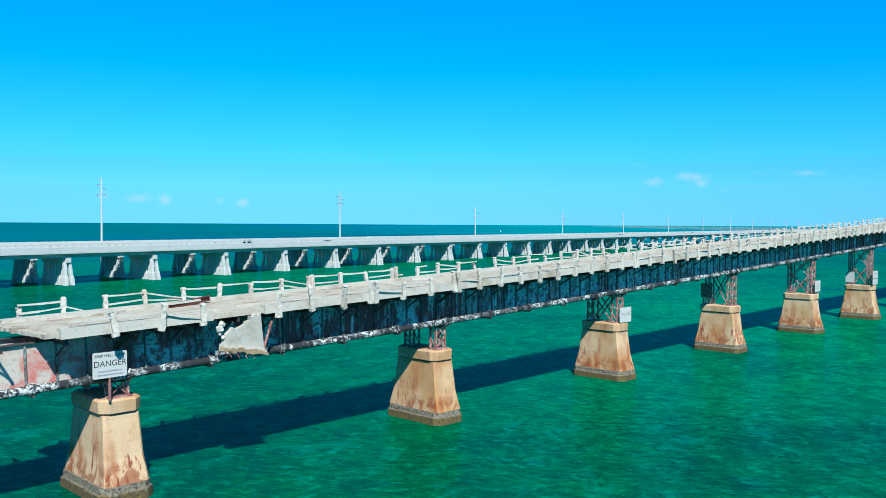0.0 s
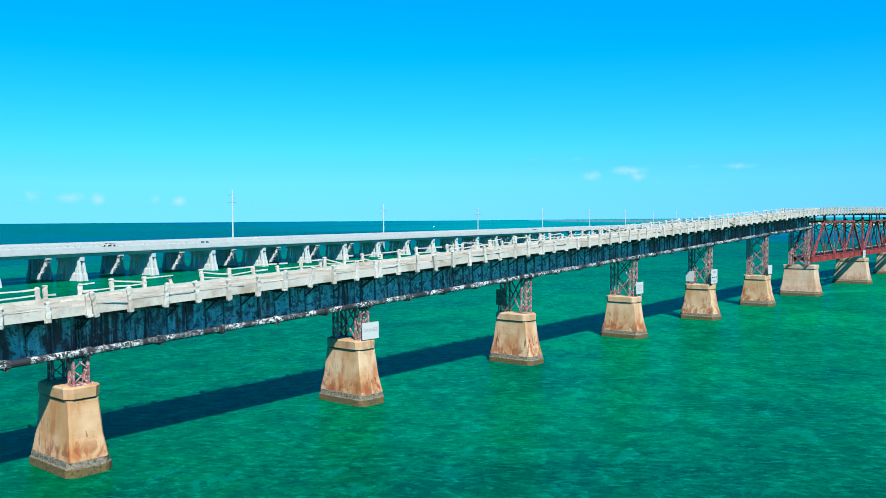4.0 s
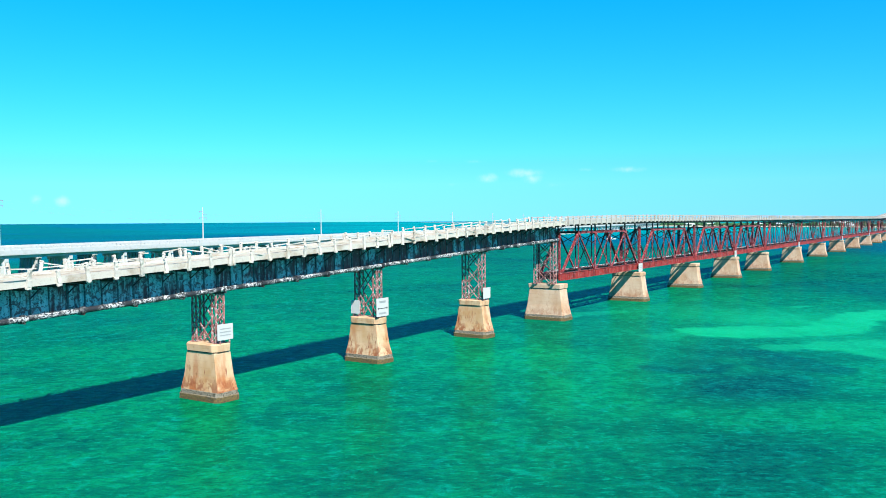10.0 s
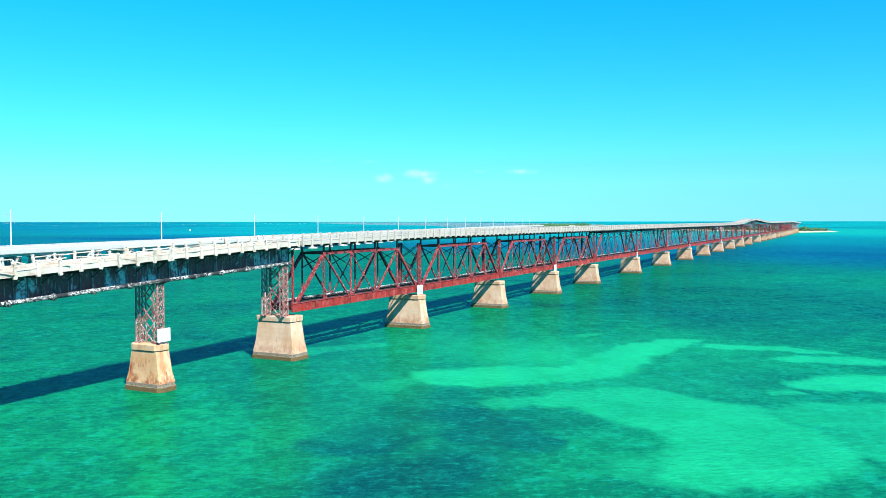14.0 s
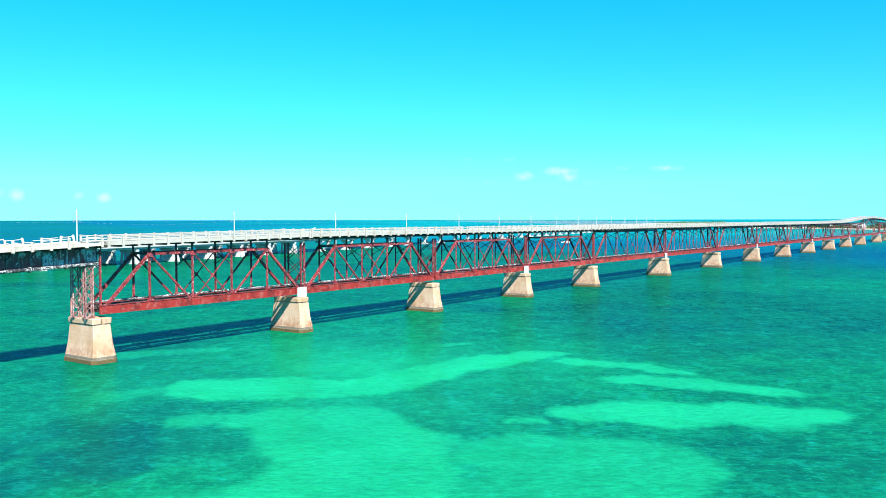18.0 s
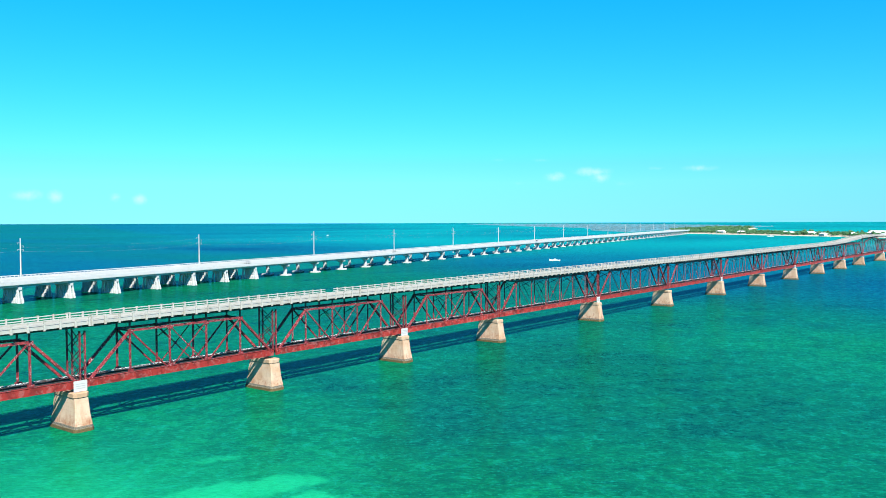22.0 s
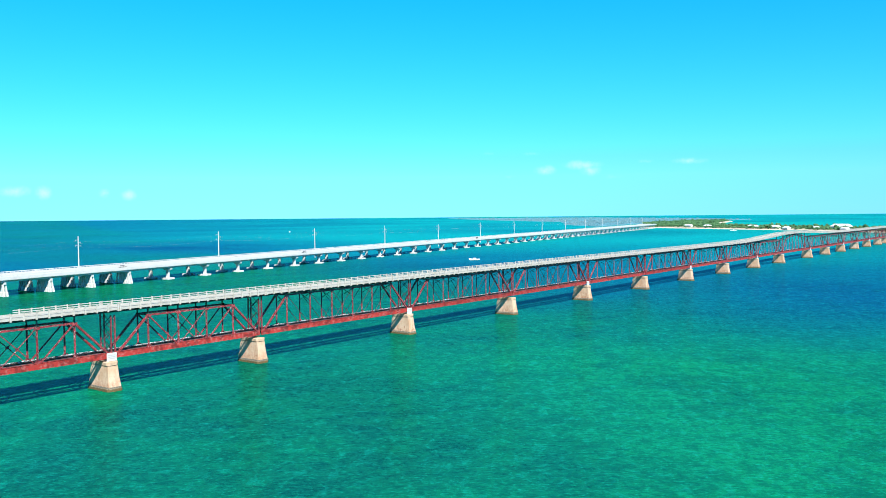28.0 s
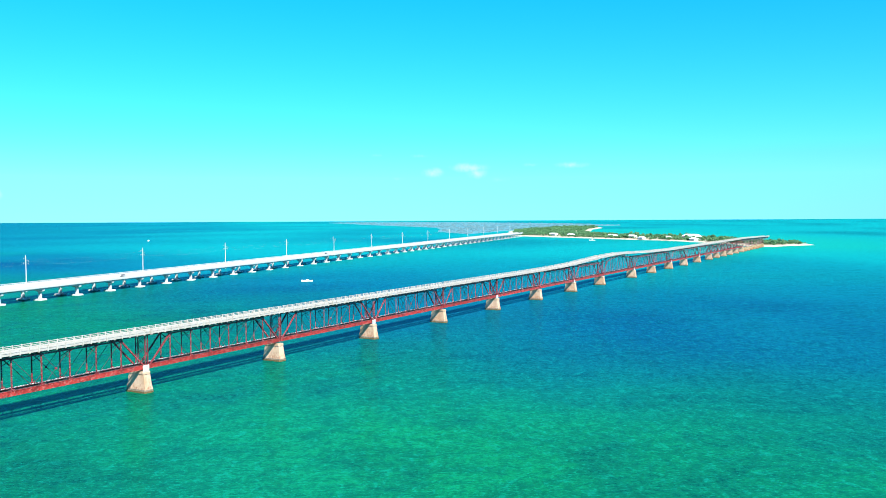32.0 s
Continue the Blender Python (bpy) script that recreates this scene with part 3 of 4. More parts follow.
# ---- lattice towers on the girder piers ----
def tower(x, z0, z1, wide=0.95, deep=3.3):
    t = thing("steel_tower", pose(x, MID, z0), "faded red latticed steel tower on a concrete pier", "tower", "lattice towers")
    h = z1 - z0
    hx, hy = wide / 2, deep / 2
    foot = part("base_plate", slab(-hx - 0.2, hx + 0.2, -hy - 0.2, -hy + 0.35, 0, 0.08), TOWER, t)
    link("base_plate", foot.data, t, pose(0, deep - 0.15, 0))
    leg = None
    for y in (-hy, -hy + 0.55, hy - 0.55, hy):
        for sx in (-hx, hx):
            if leg is None:
                leg = part("leg", slab(-0.07, 0.07, -0.07, 0.07, 0.08, h), TOWER, t, m=pose(sx, y, 0))
            else:
                link("leg", leg.data, t, pose(sx, y, 0))
    n = max(1, round(h / 0.95))
    d = (h - 0.1) / n
    across = bars(((-hx, 0, 0), (hx, 0, d), 0.05, 0.07))
    back = bars(((hx, 0, 0), (-hx, 0, d), 0.05, 0.07))
    one, two = part("lacing_bar", across, TOWER, t, m=pose(0, -hy, 0.1)), part("lacing_bar", back, TOWER, t, m=pose(0, -hy, 0.1))
    for y in (-hy, hy):
        for i in range(n):
            if y > 0 or i:
                link("lacing_bar", one.data, t, pose(0, y, 0.1 + i * d))
                link("lacing_bar", two.data, t, pose(0, y, 0.1 + i * d))
    side = part("lacing_bar", bars(((0, 0, 0), (0, 0.55, d), 0.05, 0.06)), TOWER, t, m=pose(-hx, -hy, 0.1))
    for sx in (-hx, hx):
        for y0 in (-hy, hy - 0.55):
            for i in range(n):
                if (sx, y0, i) != (-hx, -hy, 0):
                    link("lacing_bar", side.data, t, pose(sx, y0, 0.1 + i * d))
        if h > 2:
            m = max(1, round(h / 2.6))
            e = h / m
            for i in range(m):
                part("cross_brace", bars(((sx, -hy + 0.5, i * e), (sx, hy - 0.5, i * e + e), 0.08, 0.12)), TOWER, t)
                part("cross_brace", bars(((sx, hy - 0.5, i * e), (sx, -hy + 0.5, i * e + e), 0.08, 0.12)), TOWER, t)
    part("head_beam", slab(-hx - 0.1, hx + 0.1, -hy - 0.1, hy + 0.1, h - 0.18, h), GIRDER_DARK, t)


GIRDER_DEEP = 2.45
STIFF = make_steel("pale_blue_stiffener_paint", (0.14, 0.17, 0.17), (0.34, 0.42, 0.42), (0.10, 0.03, 0.025), 0.6, 1.2)
for i, x in enumerate(PIERS[:7]):
    tower(x, 5.35, deck_z(x) - 0.15 - GIRDER_DEEP)
tower(BIG_PIER - 1.1, 6.05, deck_z(BIG_PIER) - 0.2 - GIRDER_DEEP, 1.1, 3.6)


# ---- girder spans ----
def tilted(x, z, length, rise):
    return pose(x, MID, z, 0, -math.degrees(math.atan2(rise, length)), 0)


def girder_span(x0, x1, paint, label, plain=False):
    """Two plate girders with stiffeners, flanges and cross frames."""
    z0, z1 = deck_z(x0) - 0.15, deck_z(x1) - 0.15
    L = math.hypot(x1 - x0, z1 - z0) - 0.12
    g = thing("girder_span", tilted(x0 + 0.06, z0, x1 - x0, z1 - z0), label, "girder", "plate girder spans")
    bays = round((x1 - x0) / 1.52)
    web = part("web", slab(0, L, -0.012, 0.012, -GIRDER_DEEP, 0), paint, g, m=pose(0, -1.25, 0))
    link("web", web.data, g, pose(0, 1.25, 0))
    flange = part("flange", slab(0, L, -0.22, 0.22, -0.04, 0.0), GIRDER_DARK, g, m=pose(0, -1.25, -GIRDER_DEEP))
    for y, z in ((1.25, -GIRDER_DEEP), (-1.25, 0.0), (1.25, 0.0)):
        link("flange", flange.data, g, pose(0, y, z))
    if plain:
        return g
    stiff = None
    for i in range(bays + 1):
        at = 0.03 + (L - 0.06) * i / bays
        if stiff is None:
            stiff = part("stiffener", slab(-0.04, 0.04, -0.14, -0.013, -GIRDER_DEEP + 0.005, -0.045), STIFF, web, m=pose(at, 0, 0))
        else:
            link("stiffener", stiff.data, web, pose(at, 0, 0))
    frame_bar = None
    bracket = None
    for i in range(0, bays + 1, 2):
        at = 0.05 + (L - 0.1) * i / bays
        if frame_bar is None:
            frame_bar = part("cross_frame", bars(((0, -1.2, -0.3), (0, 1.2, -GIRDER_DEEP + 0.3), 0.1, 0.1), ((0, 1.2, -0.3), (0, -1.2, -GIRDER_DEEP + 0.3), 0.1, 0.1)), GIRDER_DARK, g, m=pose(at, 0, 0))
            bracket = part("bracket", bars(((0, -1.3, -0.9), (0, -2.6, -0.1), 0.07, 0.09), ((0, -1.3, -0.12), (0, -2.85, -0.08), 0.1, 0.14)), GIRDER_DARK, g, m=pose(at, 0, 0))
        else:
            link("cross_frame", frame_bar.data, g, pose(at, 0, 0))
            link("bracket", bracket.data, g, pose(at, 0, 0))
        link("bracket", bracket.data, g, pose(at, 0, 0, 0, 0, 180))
    return g


for a, b in zip(PIERS, PIERS[1:]):
    girder_span(a, b if b < 140 else BIG_PIER + 0.4, GIRDER, "dark plate girders with peeling blue paint and rust")
girder_span(PIERS[0] - 24.4, PIERS[0], GRAFFITI, "deckless plate girders daubed with red and white paint")


def water_pipe(x0, x1):
    z0, z1 = deck_z(x0) - 0.15 - GIRDER_DEEP, deck_z(x1) - 0.15 - GIRDER_DEEP
    L = math.hypot(x1 - x0, z1 - z0)
    p = thing("water_pipe", tilted(x0, z0 + 0.18, x1 - x0, z1 - z0), "tarred black pipe splashed with white along the girder foot", "pipe", "water pipes")
    part("pipe", tube((0, -1.85, 0), (L, -1.85, 0), 0.23), PIPE, p)
    joint = part("coupling", tube((-0.16, -1.85, 0), (0.16, -1.85, 0), 0.31), PIPE, p, m=pose(0.4, 0, 0))
    saddle = part("saddle", slab(-0.06, 0.06, -2.1, -1.2, -0.36, -0.24), GIRDER_DARK, p, m=pose(0.4, 0, 0))
    for i in range(1, 5):
        link("coupling", joint.data, p, pose(0.4 + i * L / 5, 0, 0))
        link("saddle", saddle.data, p, pose(0.4 + i * L / 5, 0, 0))


for a, b in zip(PIERS, PIERS[1:]):
    water_pipe(a, b)
water_pipe(PIERS[0] - 24.4, PIERS[0])


# ---- the concrete deck and its railings ----
POST = None
RAGGED = []


def ragged_posts():
    """Worn posts: a wide foot that hangs below the slab, a thin shaft and a crumbled head."""
    rng = random.Random(12)
    for k in range(6):
        r = rng.uniform
        top = (1.50, 1.46, 1.40, 1.50, 1.15, 1.44)[k]
        rows = [(-0.1, 0.17, 0.13, 0.03), (0.05, 0.18, 0.14, 0.03), (0.12, 0.17, 0.13, 0.03), (0.55, 0.15, 0.12, 0.03)]
        z = 0.62
        while z < top - 0.1:
            rows.append((z, r(0.11, 0.16), r(0.09, 0.13), 0.03))
            z += r(0.12, 0.22)
        rows += [(top - 0.08, r(0.12, 0.18), r(0.11, 0.15), 0.03), (top, r(0.05, 0.12), r(0.05, 0.11), 0.02)]
        bm = loft(rows)
        for v in bm.verts:
            v.co += Vector((rng.gauss(0, 0.018), rng.gauss(0, 0.015), 0))
        mesh = bpy.data.meshes.new("post")
        bm.to_mesh(mesh)
        bm.free()
        mesh.materials.append(RAIL_WHITE)
        RAGGED.append(mesh)


ragged_posts()


def deck_parts(d, L, bays, broken, skip=(), beams=True, end=False, hole=None):
    """Slab, fascia beams, posts and rails of one length of deck; its fascia's foot is at 0."""
    global POST
    floor, railing = (DECK_WHITE, RAIL_WHITE) if broken else (DECK_GREY, RAIL_GREY)
    rng = random.Random(int(L * 100) + bays + (37 if broken else 0) + int(d.location.x))
    bm = slab(0, L, -HALF + 0.2, HALF - 0.2, 0.12, 0.42)
    if end:
        for v in bm.verts:
            if v.co.x < 0.1:
                v.co.x += -0.35 if v.co.y < 0 else -1.0
        rough = random.Random(3)
        for k in range(9):
            y = -HALF + 0.5 + k * 0.68
            beam(bm, (-0.9 - 0.06 * k, y, 0.28), (0.4, y + rough.gauss(0, 0.1), 0.28), rough.uniform(0.5, 0.7), rough.uniform(0.16, 0.27))
    part("slab", bm, DECK_WORN if broken else floor, d)
    for s in (-1, 1):
        edge = [-0.9 if end and s > 0 else -0.2 if end else 0, L]
        if hole and s < 0:
            edge[1:1] = hole
        for a, b in zip(edge[::2], edge[1::2]):
            part("kerb", slab(a, b, *(sorted((s * (HALF - 0.5), s * HALF))), 0.08, 0.62), floor, d)
    step = L / bays
    if POST is None and not broken:
        bm = loft(((-0.12, 0.17, 0.14, 0.03), (0.6, 0.16, 0.13, 0.03), (0.66, 0.13, 0.12, 0.03), (1.30, 0.12, 0.11, 0.03), (1.36, 0.15, 0.14, 0.03), (1.46, 0.14, 0.13, 0.04)))
        POST = part("post", bm, railing, d, m=pose(0.2, -HALF - 0.1, 0)).data
        start = 1
    else:
        start = 0
    for s in (-1, 1):
        for i in range(start if s < 0 else 0, bays + 1):
            if (s, i) in skip:
                continue
            at = min(max(i * step, 0.2), L - 0.2)
            if broken and rng.random() < 0.02:
                continue
            lean = rng.gauss(0, 5.0) if broken else 0
            turn = rng.gauss(0, 5.0) if broken else 0
            drop = rng.choice((0, 0, 0, 0, -0.3)) if broken else 0
            link("post", rng.choice(RAGGED) if broken else POST, d, pose(at, s * (HALF + 0.1), drop * 0.4, lean, turn, rng.gauss(0, 3) if broken else 0))
        gaps = sorted(i for k, i in skip if k == s)
        if broken:
            for i in range(bays):
                for z in (0.86, 1.28):
                    if rng.random() < 0.22 or (hole and s < 0 and (i + 1) * step > hole[0] and i * step < hole[1]):
                        continue
                    a, b = i * step + 0.1, (i + 1) * step - 0.1
                    za, zb = z + rng.gauss(0, 0.05), z + rng.gauss(0, 0.05)
                    if rng.random() < 0.22:
                        zb -= rng.uniform(0.2, 0.6)
                    y = s * (HALF + 0.1)
                    m = rng.uniform(0.35, 0.65)
                    mid = (a + (b - a) * m, y + rng.gauss(0, 0.04), za + (zb - za) * m - abs(rng.gauss(0, 0.03)))
                    bm = bars(((a, y, za), mid, rng.uniform(0.07, 0.11), rng.uniform(0.08, 0.12)))
                    if rng.random() < 0.9:
                        beam(bm, mid, (b, y + rng.gauss(0, 0.05), zb), rng.uniform(0.06, 0.10), rng.uniform(0.07, 0.12))
                    part("rail", bm, railing, d)
        else:
            ends = [0.0] + [e * step for g in gaps for e in (g - 0.5, g + 0.5)] + [L]
            for a, b in zip(ends[::2], ends[1::2]):
                for z in (0.86, 1.28):
                    part("rail", bars(((a, s * (HALF + 0.1), z), (b, s * (HALF + 0.1), z), 0.12, 0.15)), railing, d)
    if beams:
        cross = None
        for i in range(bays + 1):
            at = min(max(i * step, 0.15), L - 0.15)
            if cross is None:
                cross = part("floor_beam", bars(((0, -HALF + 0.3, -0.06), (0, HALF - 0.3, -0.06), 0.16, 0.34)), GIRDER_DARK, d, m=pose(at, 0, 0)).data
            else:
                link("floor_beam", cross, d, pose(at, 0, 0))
    return d


def deck(x0, x1, broken=False, skip=(), end=False, hole=None, label="bleached white concrete deck with post-and-rail parapets"):
    z0, z1 = deck_z(x0), deck_z(x1)
    L = math.hypot(x1 - x0, z1 - z0) - 0.03
    d = thing("deck_span", tilted(x0, z0, x1 - x0, z1 - z0), label, "bridge deck", "deck spans")
    return deck_parts(d, L, round((x1 - x0) / 2.44), broken, skip, True, end, hole)


BROKEN = "broken white concrete deck with leaning posts and fallen rails"
DECK_START = -29.0
deck(DECK_START, -9.2, True, ((-1, 0), (-1, 4)), True, (8.1, 11.5), BROKEN)
deck(-9.2, PIERS[1], True, label=BROKEN)
for a, b in zip(PIERS[1:], PIERS[2:]):
    deck(a, b, True, label=BROKEN)
for i, (a, b) in enumerate(zip(TRUSS_X, TRUSS_X[1:])):
    if SPANS[i] == PARKER or a > 640 and b < 960:
        m = (a + b) / 2
        deck(a, m)
        deck(m, b)
    else:
        deck(a, b, skip=((1, 8),) if i == 2 else ())


# ---- trusses ----
def truss(L, panels, top, arch, label):
    """A span of two trusses: chords, end posts, verticals, diagonals, with bracing between."""
    t = thing("truss_span", pose(0, MID, 0), label, "bridge truss", "truss spans")
    low, deepest = 7.1, 1.15
    half = 1.95
    d = (L - 1.4) / panels
    nodes = [0.7 + d * i for i in range(panels + 1)]

    def crown(i):
        if not arch:
            return top
        u = (i - panels / 2) / (panels / 2 - 1)
        return top - 2.9 * u * u

    for s in (-1, 1):
        y = s * half
        bm = slab(0.3, L - 0.3, y - 0.16, y + 0.16, low - deepest / 2, low + deepest / 2)
        box(bm, 0.3, L - 0.3, y - 0.24, y + 0.24, low - deepest / 2 - 0.03, low - deepest / 2 + 0.03)
        box(bm, 0.3, L - 0.3, y - 0.24, y + 0.24, low + deepest / 2 - 0.03, low + deepest / 2 + 0.03)
        for i in range(int(L / 1.6)):
            box(bm, 0.9 + 1.6 * i, 1.0 + 1.6 * i, y - 0.2, y - 0.16, low - deepest / 2 + 0.03, low + deepest / 2 - 0.03)
        part("bottom_chord", bm, CHORD, t)
        for i in range(1, panels - 1):
            part("top_chord", bars(((nodes[i] - 0.1, y, crown(i)), (nodes[i + 1] + 0.1, y, crown(i + 1)), 0.36, 0.38)), TRUSS, t)
        part("end_post", bars(((nodes[0], y, low), (nodes[1], y, crown(1)), 0.36, 0.40)), TRUSS, t)
        part("end_post", bars(((nodes[-1], y, low), (nodes[-2], y, crown(panels - 1)), 0.36, 0.40)), TRUSS, t)
        for i in range(1, panels):
            bm = bars(((nodes[i] - 0.09, y, low), (nodes[i] - 0.09, y, crown(i)), 0.2, 0.07), ((nodes[i] + 0.09, y, low), (nodes[i] + 0.09, y, crown(i)), 0.2, 0.07))
            for k in range(6):
                za, zb = low + (crown(i) - low) * k / 6, low + (crown(i) - low) * (k + 1) / 6
                beam(bm, (nodes[i] - 0.1, y, za), (nodes[i] + 0.1, y, zb), 0.05, 0.07)
            box(bm, nodes[i] - 0.5, nodes[i] + 0.5, y - 0.2, y - 0.17, crown(i) - 0.45, crown(i) + 0.22)
            box(bm, nodes[i] - 0.55, nodes[i] + 0.55, y - 0.2, y - 0.17, low + deepest / 2 + 0.03, low + deepest / 2 + 0.5)
            part("vertical", bm, TRUSS, t)
        mid = panels / 2
        for i in range(1, panels - 1):
            outer = (i == 1 or i == panels - 2) and panels < 7
            w, h = (0.2, 0.26) if outer else (0.11, 0.15) if panels < 7 else (0.09, 0.11)
            # shade on the long spans' thin diagonals is put in as dark steel
            paint = TRUSS if panels < 7 else GIRDER_DARK
            falls = (((nodes[i], y, crown(i)), (nodes[i + 1], y, low), w, h), ((nodes[i], y, low), (nodes[i + 1], y, crown(i + 1)), w, h))
            if i + 1 <= mid:
                part("diagonal", bars(falls[0]), paint, t)
            elif i >= mid:
                part("diagonal", bars(falls[1]), paint, t)
            else:
                part("diagonal", bars(falls[0]), paint, t)
                part("diagonal", bars(falls[1]), paint, t)
                box_mid = (nodes[i] + nodes[i + 1]) / 2, (low + crown(i)) / 2
                part("gusset_plate", slab(box_mid[0] - 0.28, box_mid[0] + 0.28, y - 0.1, y + 0.1, box_mid[1] - 0.28, box_mid[1] + 0.28), TRUSS, t)
        for x in (0.0, L):
            part("pier_post", bars(((x + (0.42 if x == 0 else -0.42), y, low - 0.3), (x + (0.42 if x == 0 else -0.42), y, (top if not arch else 19.0) + 0.8), 0.2, 0.3)), TRUSS, t)
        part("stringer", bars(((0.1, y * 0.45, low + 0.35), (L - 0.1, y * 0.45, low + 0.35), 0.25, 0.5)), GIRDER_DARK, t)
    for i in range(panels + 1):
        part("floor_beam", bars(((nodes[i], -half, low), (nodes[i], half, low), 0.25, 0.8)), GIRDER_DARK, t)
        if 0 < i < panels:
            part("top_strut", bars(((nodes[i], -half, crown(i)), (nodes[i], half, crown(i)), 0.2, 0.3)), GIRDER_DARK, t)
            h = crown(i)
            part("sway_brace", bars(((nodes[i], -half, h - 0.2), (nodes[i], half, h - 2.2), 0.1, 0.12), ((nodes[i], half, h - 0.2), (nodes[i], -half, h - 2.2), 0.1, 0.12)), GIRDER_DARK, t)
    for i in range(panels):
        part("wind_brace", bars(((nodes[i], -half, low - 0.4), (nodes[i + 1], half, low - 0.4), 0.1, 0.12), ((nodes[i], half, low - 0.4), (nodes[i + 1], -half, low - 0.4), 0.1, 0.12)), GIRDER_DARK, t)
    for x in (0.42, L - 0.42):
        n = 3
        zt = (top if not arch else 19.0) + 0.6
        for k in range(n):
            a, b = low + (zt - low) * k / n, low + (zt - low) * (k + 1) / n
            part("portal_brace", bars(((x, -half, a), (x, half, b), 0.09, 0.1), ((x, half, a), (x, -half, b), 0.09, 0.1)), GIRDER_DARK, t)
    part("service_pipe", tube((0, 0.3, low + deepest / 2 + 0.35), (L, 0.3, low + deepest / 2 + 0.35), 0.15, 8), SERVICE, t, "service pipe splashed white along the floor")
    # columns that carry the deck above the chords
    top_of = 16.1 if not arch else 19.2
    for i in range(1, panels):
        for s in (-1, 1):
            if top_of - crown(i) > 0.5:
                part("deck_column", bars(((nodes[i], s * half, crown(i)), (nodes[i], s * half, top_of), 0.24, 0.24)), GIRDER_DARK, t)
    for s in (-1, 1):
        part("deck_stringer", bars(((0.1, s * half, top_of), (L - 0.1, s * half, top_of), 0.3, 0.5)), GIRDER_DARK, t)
    return t


TRUSS_TAG = "rusted red steel truss with dark bracing, spanning between piers"
made = {}
for x, length in zip(TRUSS_X, SPANS):
    at = pose(x - 0.7, MID, 0)
    if length in made:
        copy_thing(made[length], at)
    else:
        made[length] = truss(length, {SHORT: 5, LONG: 7, PARKER: 9}[length], {SHORT: 14.5, LONG: 15.5, PARKER: 18.6}[length], length == PARKER, TRUSS_TAG if length != PARKER else "rusted red arched steel truss, tallest of the bridge")
        made[length].matrix_basis = at


# ---- the new bridge ----
NEW_SLOPE = 0.222
NEW_TURN = math.degrees(math.atan(NEW_SLOPE))


def new_line(x, off=0.0):
    """A place off metres beyond the new bridge's nearer row of piers."""
    n = Vector((-NEW_SLOPE, 1.0)).normalized()
    return x + n.x * off, 150 + NEW_SLOPE * x + n.y * off


NEW_Z = 6.4
XA = -260.0
while XA < 1900:
    XB = XA + 60 if XA < 440 else XA + 90
    p0 = new_line(XA)
    L = (XB - XA) * math.hypot(1, NEW_SLOPE)
    d = thing("highway_deck", pose(*p0, NEW_Z, 0, 0, NEW_TURN), "long pale concrete highway deck with slotted parapets", "bridge deck", "highway deck lengths")
    for a, b in ((-2.5, 8.2), (11.0, 20.5)):
        part("slab", slab(0, L, a, b, 1.0, 1.5), NEW_CONCRETE, d)
    for y in (-0.8, 6.0, 12.0, 17.5):
        part("girder", slab(0, L, y, y + 1.0, 0, 1.0), NEW_CONCRETE, d)
    for y in (-2.52, 7.92, 10.98, 20.22):
        bm = slab(0, L, y, y + 0.3, 1.2, 2.5)
        box(bm, 0, L, y + 0.05, y + 0.25, 3.0, 3.3)
        for k in range(int(L / 2)):
            box(bm, k * 2 + 0.2, k * 2 + 0.65, y + 0.05, y + 0.25, 2.5, 3.0)
        part("parapet", bm, NEW_CONCRETE, d)
    XA = XB


def pile_bent():
    b = thing("pile_bent", pose(0, 0, 0), "row of battered pale concrete piles under a cap beam", "bridge pier", "pile bents")
    part("cap_beam", slab(-0.6, 0.6, -2.0, 7.8, NEW_Z - 1.1, NEW_Z), NEW_CONCRETE, b)
    part("cap_beam", slab(-0.6, 0.6, 11.2, 20.0, NEW_Z - 1.1, NEW_Z), NEW_CONCRETE, b)
    pile = None
    rows = (-1.2, 0.2, 1.5, 2.9, 4.2, 5.5, 6.9, 11.8, 13.0, 14.3, 15.6, 16.9, 18.1, 19.2)
    for y in rows:
        outer = y in (-1.2, 6.9, 11.8, 19.2)
        lean = 0 if not outer else -9 if y in (-1.2, 11.8) else 9
        for s in (-0.6, 0.6) if y == -1.2 else (0.0,):
            m = pose(s, y, NEW_Z - 1.0, lean, -4 * s, 0)
            if pile is None:
                pile = part("leg", loft(((-9.5, 0.46, 0.56, 0.1), (-3.6, 0.46, 0.56, 0.1), (-3.4, 0.34, 0.42, 0.06), (0, 0.34, 0.42, 0.06))), NEW_CONCRETE, b, m=m)
            else:
                link("leg", pile.data, b, m)
    return b


bent = None
for i in range(6, 30):
    x = 32 + 24.0 * (i - 8)
    if x > 430:
        break
    m = pose(*new_line(x), 0, 0, 0, NEW_TURN)
    if bent is None:
        bent = pile_bent()
        bent.matrix_basis = m
    else:
        copy_thing(bent, m)


def tee_pier():
    p = thing("column_pier", pose(0, 0, 0), "pale concrete column with haunched cap on a square footing", "bridge pier", "column piers")
    part("footing", loft(((-2.0, 2.5, 3.0, 0.3), (0.75, 2.5, 3.0, 0.3), (0.9, 2.35, 2.85, 0.3))), NEW_CONCRETE, p)
    part("column", loft(((0.9, 0.7, 1.0, 0.2), (NEW_Z - 1.3, 0.7, 1.0, 0.2))), NEW_CONCRETE, p)
    part("cap", loft(((NEW_Z - 1.4, 0.75, 1.1, 0.1), (NEW_Z - 0.9, 0.85, 2.7, 0.1), (NEW_Z, 0.85, 2.9, 0.1))), NEW_CONCRETE, p)
    return p


tee = None
x = 446.0
while x < 1890:
    for off in (1.0, 13.6):
        m = pose(*new_line(x, off), 0, 0, 0, NEW_TURN)
        if tee is None:
            tee = tee_pier()
            tee.matrix_basis = m
        else:
            copy_thing(tee, m)
    x += 30.0


